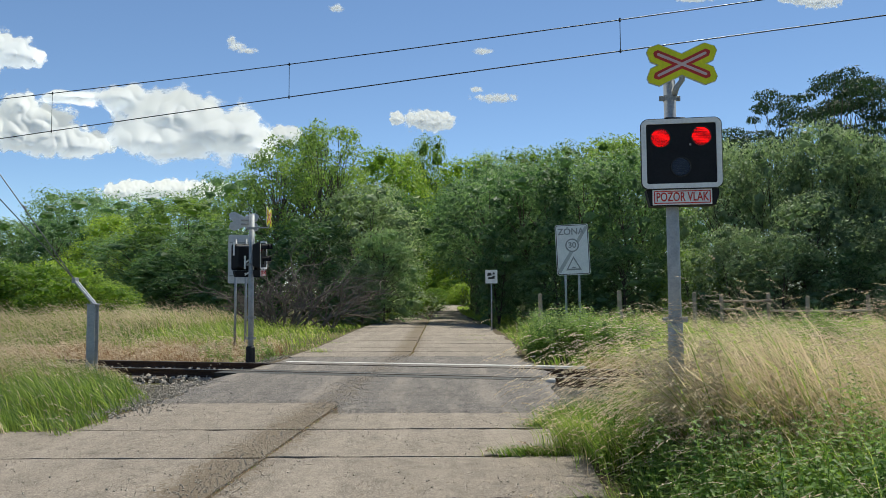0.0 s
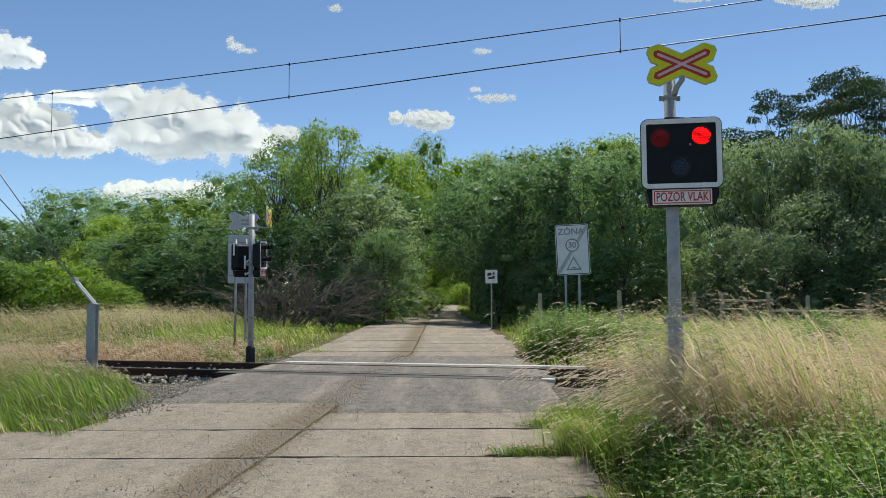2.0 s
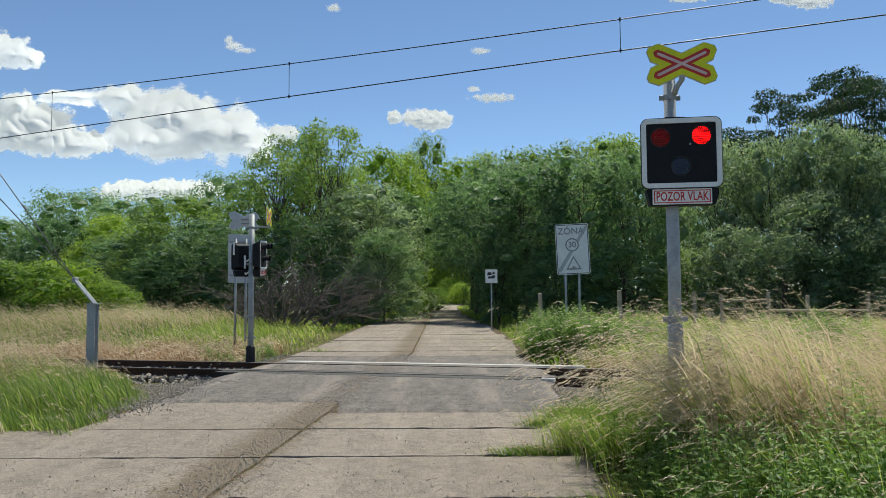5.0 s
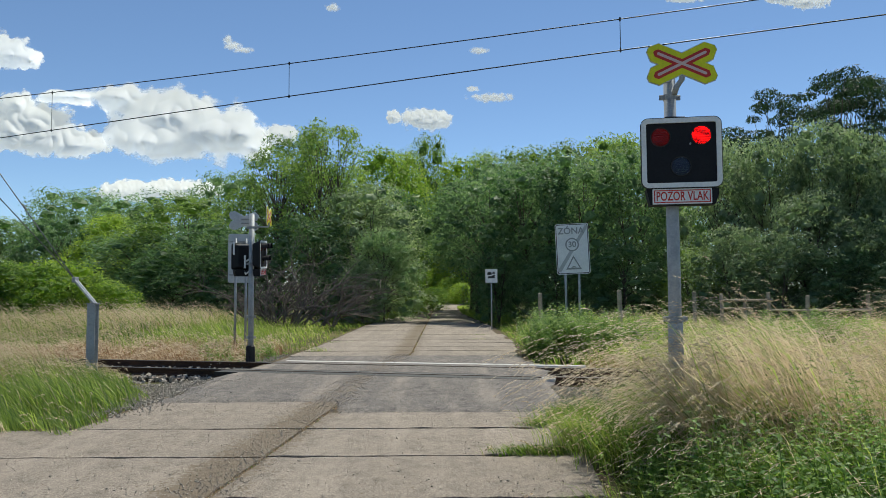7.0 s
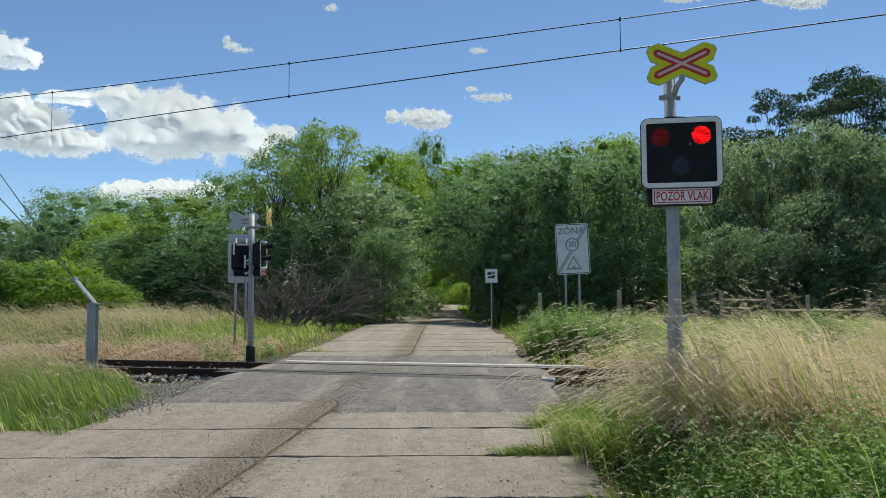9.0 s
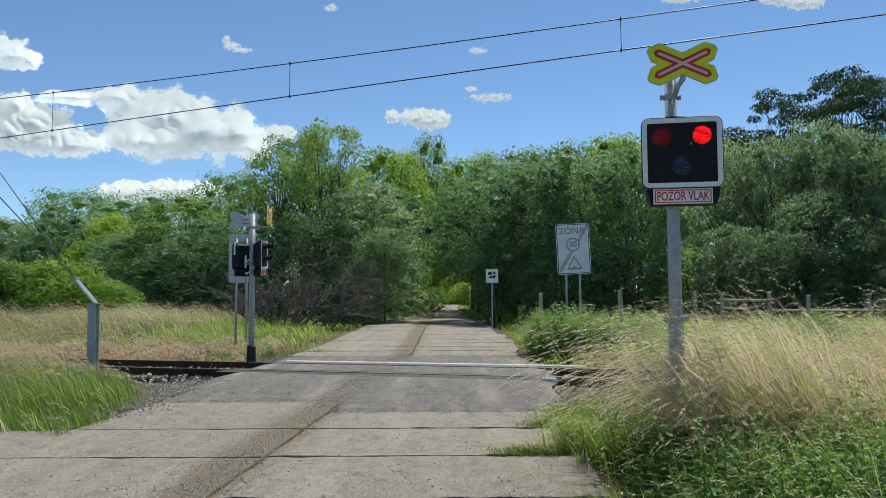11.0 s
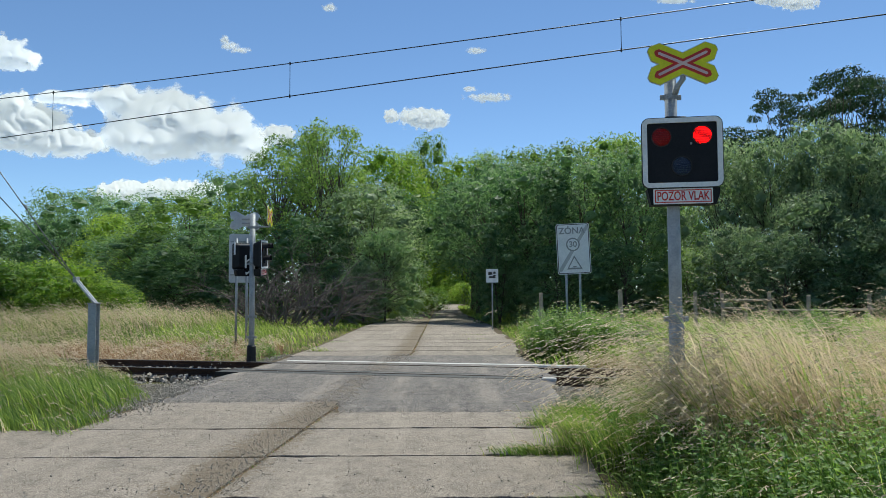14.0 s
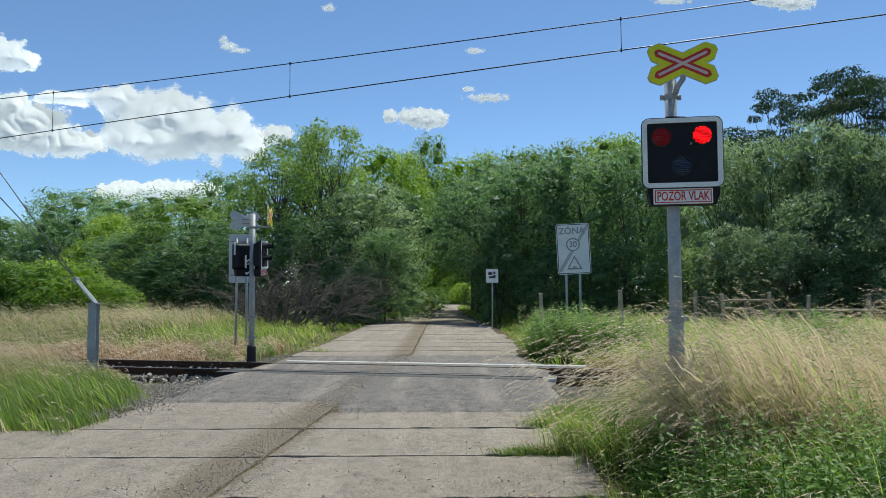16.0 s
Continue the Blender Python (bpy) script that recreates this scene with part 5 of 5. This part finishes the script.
def make_weeds(name, label, spots, height, stems, leaf, material):
    """Broad-leaved weeds: stems with pairs of leaves, rigid clumps that sway."""
    rng = np.random.default_rng(len(spots) + int(height * 100))
    for x, y, k in spots:
        verts, faces, index = [], [], []

        def leaf_at(p, d, size):
            up = Vector((0, 0, 1))
            s = d.cross(up).normalized()
            t = p + d * size - up * size * 0.25
            m1, m0 = p + d * size * 0.45 + up * size * 0.12, p + d * size * 0.05
            b = len(verts)
            verts.extend([tuple(m0), tuple(m1 + s * size * 0.22 - up * size * 0.05), tuple(t), tuple(m1 - s * size * 0.22 - up * size * 0.05), tuple(m1)])
            faces.extend([(b, b + 1, b + 4), (b + 1, b + 2, b + 4), (b + 2, b + 3, b + 4), (b + 3, b, b + 4)])
            index.extend([0] * 4)
        for _ in range(stems):
            bx, by = rng.normal(0, 0.16, 2)
            h = height * k * rng.uniform(0.65, 1.15)
            lean = Vector((rng.normal(-0.12, 0.15), rng.normal(0, 0.15), 1)).normalized()
            p0 = Vector((bx, by, 0))
            top = p0 + lean * h
            w = 0.004
            b = len(verts)
            verts.extend([(p0.x - w, p0.y, 0), (p0.x + w, p0.y, 0), (top.x + w * 0.4, top.y, top.z), (top.x - w * 0.4, top.y, top.z)])
            faces.append((b, b + 1, b + 2, b + 3))
            index.append(1)
            pairs = max(4, int(h / 0.075))
            for i in range(pairs):
                t = 0.2 + 0.8 * (i + 0.5) / pairs
                q = p0.lerp(top, t)
                a0 = i * 1.57 + rng.uniform(-0.4, 0.4)
                for a in (a0, a0 + math.pi):
                    d = Vector((math.cos(a), math.sin(a), rng.uniform(0.05, 0.6))).normalized()
                    leaf_at(q, d, leaf * rng.uniform(0.7, 1.25) * (1.25 - 0.6 * t))
        ob = raw(name, verts, faces, [material, GRASS_DARK], index)
        ob.location = (x, y, ground_z(x, y) - 0.01)
        tagged(ob, label, "weeds", kind="stuff")
        SWAY.append((ob, x, y, 1.8))


wr = random.Random(6)
spots = []
for _ in range(125):
    y = wr.uniform(2.9, 7.2)
    x = road_middle(y) + road_half(y) + 0.25 + abs(wr.gauss(0, 1.1)) + 0.1 * max(0, 4 - y)
    spots.append((x, y, min(1.0, 0.45 + 0.3 * (x - 1.6))))
spots += [(2.95, 4.9, 1.1), (3.15, 5.1, 1.15), (2.0, 4.6, 1.0), (2.15, 4.3, 0.95), (1.85, 4.9, 0.85)]
make_weeds("weed_clump", "broad-leaved green weed clump in the verge grass", spots, 1.0, 8, 0.095, WEED)
spots = [(wr.uniform(1.9, 4.6), 0, wr.uniform(0.7, 1.1)) for _ in range(80)]
spots = [(road_middle(y) + road_half(y) + 0.3 + abs(wr.gauss(0, 1.7)), y, k) for (_, _, k), y in ((s, wr.uniform(17.2, 21.0)) for s in spots)]
spots += [(wr.uniform(7.4, 10.6), wr.uniform(15.8, 18.2), wr.uniform(0.75, 1.0)) for _ in range(34)]
make_weeds("bush_clump", "green nettle clump beyond the crossing", spots, 1.25, 10, 0.13, WEED)
spots = [(road_middle(y) - road_half(y) - 0.5 - abs(wr.gauss(0, 0.9)), y, wr.uniform(0.5, 0.9)) for y in (wr.uniform(17.6, 20) for _ in range(22))]
make_weeds("bush_clump", "green nettle clump beyond the crossing", spots, 0.65, 9, 0.11, WEED)

# tufts that grow onto the road
def make_tuft(x, y, r, h, n, seed):
    rng = np.random.default_rng(seed)
    xy = rng.normal(0, 1, (n, 2)) * np.array(r) * 0.5
    v, f, mi = blades(rng, xy, np.full(n, h), 0.006, 0.55, [0.6, 0.3, 0.1], 0.02, z=0.0)
    ob = raw("grass_tuft", v.tolist(), f, [GRASS, GRASS_DARK, STRAW, EAR], mi)
    ob.location = (x, y, -0.03)
    tagged(ob, "small green grass tuft at the road edge", "grass", kind="stuff")
    SWAY.append((ob, x, y, 1.5))


for i, row in enumerate(((0.98, 7.25, (0.42, 0.12), 0.17, 1100), (1.5, 7.5, (0.35, 0.3), 0.46, 1100), (1.35, 8.75, (0.34, 0.12), 0.18, 700), (1.55, 9.1, (0.35, 0.25), 0.3, 600),
                         (0.98, 5.2, (0.25, 0.25), 0.22, 300), (1.75, 6.9, (0.4, 0.4), 0.5, 900), (1.9, 8.3, (0.4, 0.5), 0.55, 900), (1.25, 4.9, (0.3, 0.4), 0.35, 500),
                         (1.35, 24.0, (0.6, 0.1), 0.10, 150), (1.2, 26.5, (0.7, 0.1), 0.10, 150), (-3.6, 23.0, (0.6, 0.1), 0.12, 150), (-3.5, 19.6, (0.4, 0.2), 0.2, 200))):
    make_tuft(*row, 60 + i)

def make_joint_moss():
    """Short dry moss and grass in stretches of the slab joints."""
    rng = np.random.default_rng(77)
    pts = []
    for x0, x1, y in ((-0.5, 0.0, 7.17), (0.1, 0.5, 7.17), (0.6, 1.3, 8.62), (-1.5, -0.9, 8.62), (-2.2, -1.7, 8.62), (-0.9, -0.1, 9.75), (-2.4, -1.7, 10.68), (-0.3, 1.1, 19.6), (-2.9, -1.4, 21.05), (-0.8, 1.4, 22.5), (-3.2, -0.8, 23.95)):
        k = int((x1 - x0) * 140)
        pts.append(np.stack([rng.uniform(x0, x1, k), y + rng.normal(0, 0.018, k)], 1))
    for y0, y1 in ((4.5, 8.2), (8.6, 10.4), (18.4, 23.0), (26.0, 60.0)):
        k = int((y1 - y0) * 150)
        y = rng.uniform(y0, y1, k)
        pts.append(np.stack([np.array([seam(v) for v in y]) + rng.normal(0, 0.03, k), y], 1))
    xy = np.concatenate(pts)
    v, f, mi = blades(rng, xy, np.full(len(xy), 0.035), 0.007, 0.7, [0.62, 0.25, 0.13], z=-0.01)
    ob = raw("joint_moss", v.tolist(), f, [RUSTY, GRASS_DARK, STRAW, EAR], mi)
    tagged(ob, "dry moss and short grass in the slab joints", "moss", kind="stuff")


make_joint_moss()

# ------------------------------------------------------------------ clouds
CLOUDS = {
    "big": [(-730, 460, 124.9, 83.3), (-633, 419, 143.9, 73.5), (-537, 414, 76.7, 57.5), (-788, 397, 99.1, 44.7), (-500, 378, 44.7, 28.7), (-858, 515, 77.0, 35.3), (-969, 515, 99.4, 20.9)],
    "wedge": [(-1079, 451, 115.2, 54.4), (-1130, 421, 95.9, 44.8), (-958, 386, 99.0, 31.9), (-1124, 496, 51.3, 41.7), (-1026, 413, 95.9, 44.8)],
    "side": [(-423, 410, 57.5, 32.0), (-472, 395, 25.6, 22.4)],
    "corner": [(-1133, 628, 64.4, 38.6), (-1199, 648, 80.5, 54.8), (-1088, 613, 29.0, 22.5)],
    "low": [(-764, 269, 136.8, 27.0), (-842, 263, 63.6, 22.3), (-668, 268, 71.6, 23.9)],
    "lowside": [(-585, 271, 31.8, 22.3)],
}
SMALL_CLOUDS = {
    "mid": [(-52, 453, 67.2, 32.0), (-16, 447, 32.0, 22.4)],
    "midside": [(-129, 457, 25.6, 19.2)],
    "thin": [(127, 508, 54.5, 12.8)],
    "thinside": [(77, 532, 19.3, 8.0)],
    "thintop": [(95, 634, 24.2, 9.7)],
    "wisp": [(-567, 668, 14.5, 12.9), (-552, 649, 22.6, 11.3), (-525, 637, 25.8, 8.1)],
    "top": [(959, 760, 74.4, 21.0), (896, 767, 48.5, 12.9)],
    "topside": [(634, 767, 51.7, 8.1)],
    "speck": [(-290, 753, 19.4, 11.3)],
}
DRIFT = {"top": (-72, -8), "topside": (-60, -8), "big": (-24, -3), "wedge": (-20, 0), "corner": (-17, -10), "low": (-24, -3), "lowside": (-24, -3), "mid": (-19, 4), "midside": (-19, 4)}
SKY_THINGS = []


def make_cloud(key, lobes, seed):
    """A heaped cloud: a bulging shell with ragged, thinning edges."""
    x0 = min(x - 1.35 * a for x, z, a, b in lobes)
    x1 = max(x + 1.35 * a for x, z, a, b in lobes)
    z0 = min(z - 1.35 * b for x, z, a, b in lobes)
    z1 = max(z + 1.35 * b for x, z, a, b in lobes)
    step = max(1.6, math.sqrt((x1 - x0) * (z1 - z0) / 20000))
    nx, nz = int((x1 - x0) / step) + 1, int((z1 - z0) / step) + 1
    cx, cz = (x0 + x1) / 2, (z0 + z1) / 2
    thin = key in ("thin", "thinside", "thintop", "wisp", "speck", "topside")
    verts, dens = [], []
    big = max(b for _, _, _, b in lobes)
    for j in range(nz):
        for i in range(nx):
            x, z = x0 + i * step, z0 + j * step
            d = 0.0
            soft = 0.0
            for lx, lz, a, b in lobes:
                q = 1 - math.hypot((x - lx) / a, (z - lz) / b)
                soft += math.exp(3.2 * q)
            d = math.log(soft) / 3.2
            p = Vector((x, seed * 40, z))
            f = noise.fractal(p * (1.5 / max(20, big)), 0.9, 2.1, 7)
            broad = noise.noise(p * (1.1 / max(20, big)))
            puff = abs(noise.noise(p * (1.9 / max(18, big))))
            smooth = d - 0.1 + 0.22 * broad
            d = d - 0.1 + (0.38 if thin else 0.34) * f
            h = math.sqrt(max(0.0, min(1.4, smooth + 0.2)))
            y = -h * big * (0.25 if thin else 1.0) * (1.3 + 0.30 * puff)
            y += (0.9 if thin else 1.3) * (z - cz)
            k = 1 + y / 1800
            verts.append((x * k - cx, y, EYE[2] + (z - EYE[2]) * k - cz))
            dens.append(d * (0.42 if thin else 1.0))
    faces = []
    for j in range(nz - 1):
        for i in range(nx - 1):
            q = (j * nx + i, j * nx + i + 1, (j + 1) * nx + i + 1, (j + 1) * nx + i)
            if max(dens[k] for k in q) > -0.28:
                faces.append(q)
    # each separate patch of vapour is a cloud of its own
    root = list(range(len(verts)))

    def find(a):
        while root[a] != a:
            root[a] = root[root[a]]
            a = root[a]
        return a
    for q in faces:
        for k in q[1:]:
            root[find(k)] = find(q[0])
    pieces = {}
    for q in faces:
        pieces.setdefault(find(q[0]), []).append(q)
    for piece in pieces.values():
        if len(piece) < 60 or max(dens[k] for q in piece for k in q) < 0.05:
            continue
        used = sorted({k for q in piece for k in q})
        num = {k: i for i, k in enumerate(used)}
        ob = raw("cloud", [verts[k] for k in used], [tuple(num[k] for k in q) for q in piece], [VAPOUR], smooth=True)
        at = ob.data.attributes.new("vapour_share", "FLOAT", "POINT")
        at.data.foreach_set("value", [dens[k] for k in used])
        ob.location = (cx, 1800, cz)
        tagged(ob, "thin white wisp of cloud" if thin else "white cumulus cloud with a grey underside", "cloud", "clouds in the sky")
        SKY_THINGS.append((key, ob, cx, cz))


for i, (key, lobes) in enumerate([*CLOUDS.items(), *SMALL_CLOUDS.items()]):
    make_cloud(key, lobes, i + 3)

# ------------------------------------------------------------------ road slabs
def make_slab(x0, x1, y0, y1, rng):
    """One cast slab with chipped edges, its corners following the seam."""
    bm = bmesh.new()
    yc = (y0 + y1) / 2
    xc = (x0 + x1) / 2
    lean = seam(y1) - seam(y0)
    ln, w = y1 - y0, x1 - x0
    g = rng.uniform(0.008, 0.015)
    chip = lambda: abs(rng.gauss(0, 0.010)) + (rng.uniform(0.02, 0.06) if rng.random() < 0.14 else 0)
    outline = [(-w / 2 + w * a / 18, -ln / 2 + g + chip()) for a in range(18)]
    outline += [(w / 2 - rng.uniform(0.005, 0.025), -ln / 2 + g + (ln - 2 * g) * a / 7) for a in range(7)]
    outline += [(w / 2 - w * a / 18, ln / 2 - g - chip()) for a in range(18)]
    outline += [(-w / 2 + rng.uniform(0.005, 0.025), ln / 2 - g - (ln - 2 * g) * a / 7) for a in range(7)]
    outline = [(x + lean * yy / ln, yy) for x, yy in outline]
    top = [bm.verts.new((x * 0.997, yy * 0.992, 0.0)) for x, yy in outline]
    low = [bm.verts.new((x, yy, -0.010)) for x, yy in outline]
    bot = [bm.verts.new((x, yy, -0.06)) for x, yy in outline]
    bm.faces.new(top)
    for u, v in ((low, top), (bot, low)):
        for i in range(len(top)):
            bm.faces.new((u[i], u[(i + 1) % len(top)], v[(i + 1) % len(top)], v[i]))
    ob = part("slab", bm, CONCRETE, road)
    ob.matrix_basis = pose(xc, yc, rng.uniform(-0.005, 0.005), rng.uniform(-0.2, 0.2), rng.uniform(-0.08, 0.08), rng.uniform(-0.15, 0.15))


def make_slabs():
    rng = random.Random(2)
    left = [7.17 - 1.45 * k for k in range(13, -1, -1)] + [8.62, 10.68]
    right = [7.17 - 1.45 * k for k in range(13, -1, -1)] + [8.62, 9.75]
    far = [18.15]
    while far[-1] < 120:
        far.append(far[-1] + (1.45 if far[-1] < 42 else 2.9))
    for joints, side in ((left, -1), (right, 1), (far, -1), (far, 1)):
        for y0, y1 in zip(joints, joints[1:]):
            yc = (y0 + y1) / 2
            if side < 0:
                apron = 1.05 if yc < 8.6 else 0.0
                make_slab(road_middle(yc) - road_half(yc) - apron, seam(yc) - 0.012, y0, y1, rng)
            else:
                ragged = rng.uniform(-0.18, 0.12) if 18 < yc < 60 else 0.0
                make_slab(seam(yc) + 0.012, road_middle(yc) + road_half(yc) + ragged, y0, y1, rng)


make_slabs()


# ------------------------------------------------------------------ what moves
def motions():
    # lamps take turns: each added slatted shutter, in place of switching, slides half a slat up while its lamp shows
    half = 0.5125
    for key, (ob, x, z) in ADDED_SHUTTERS.items():
        shut, clear = pose(x, 0, z), pose(x, 0, z + SLAT / 2)
        rows = []
        times = [n * half + 0.022 for n in range(32)]
        rows.append((0.0, shut.lerp(clear, 0.5)))
        state = key == "left"
        rows.append((0.1, clear if state else shut))
        for tn in times[1:]:
            if tn + 0.07 > 16.0:
                break
            rows.append((tn - 0.07, clear if state else shut))
            state = not state
            rows.append((tn + 0.07, clear if state else shut))
        rows.append((16.0, clear if state else shut))
        walk(ob, rows)
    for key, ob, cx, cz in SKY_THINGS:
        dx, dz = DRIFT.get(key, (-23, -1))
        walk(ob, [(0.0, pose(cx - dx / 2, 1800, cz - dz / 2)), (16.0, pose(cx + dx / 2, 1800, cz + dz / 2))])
    for ob, x, y, amp in SWAY:
        z = ob.location.z
        rows = []
        for i in range(41):
            t = i * 0.4
            gust = noise.noise(Vector((x * 0.22 + t * 0.55, y * 0.3, 5.0)))
            quick = noise.noise(Vector((x * 0.9 + t * 1.3, y * 0.9, 9.0)))
            a = amp * (1.6 * gust + 0.8 * quick)
            rows.append((t, pose(x, y, z, 0.25 * amp * quick, -a, 0)))
        walk(ob, rows)
    for k, (kind, tree, m) in enumerate(TREES):
        amp = {"robinia": 0.55, "willow": 0.4, "light": 0.35}.get(kind, 0.25)
        crown = next(c for c in tree.children if c.name.startswith("crown"))
        rows = []
        for i in range(17):
            t = i * 1.0
            g = noise.noise(Vector((k * 1.7 + t * 0.4, 2.0, 1.0)))
            h = noise.noise(Vector((k * 1.7 + t * 0.5, 7.0, 1.0)))
            rows.append((t, pose(0, 0, 0, amp * h, -amp * g, 0)))
        walk(crown, rows)


motions()
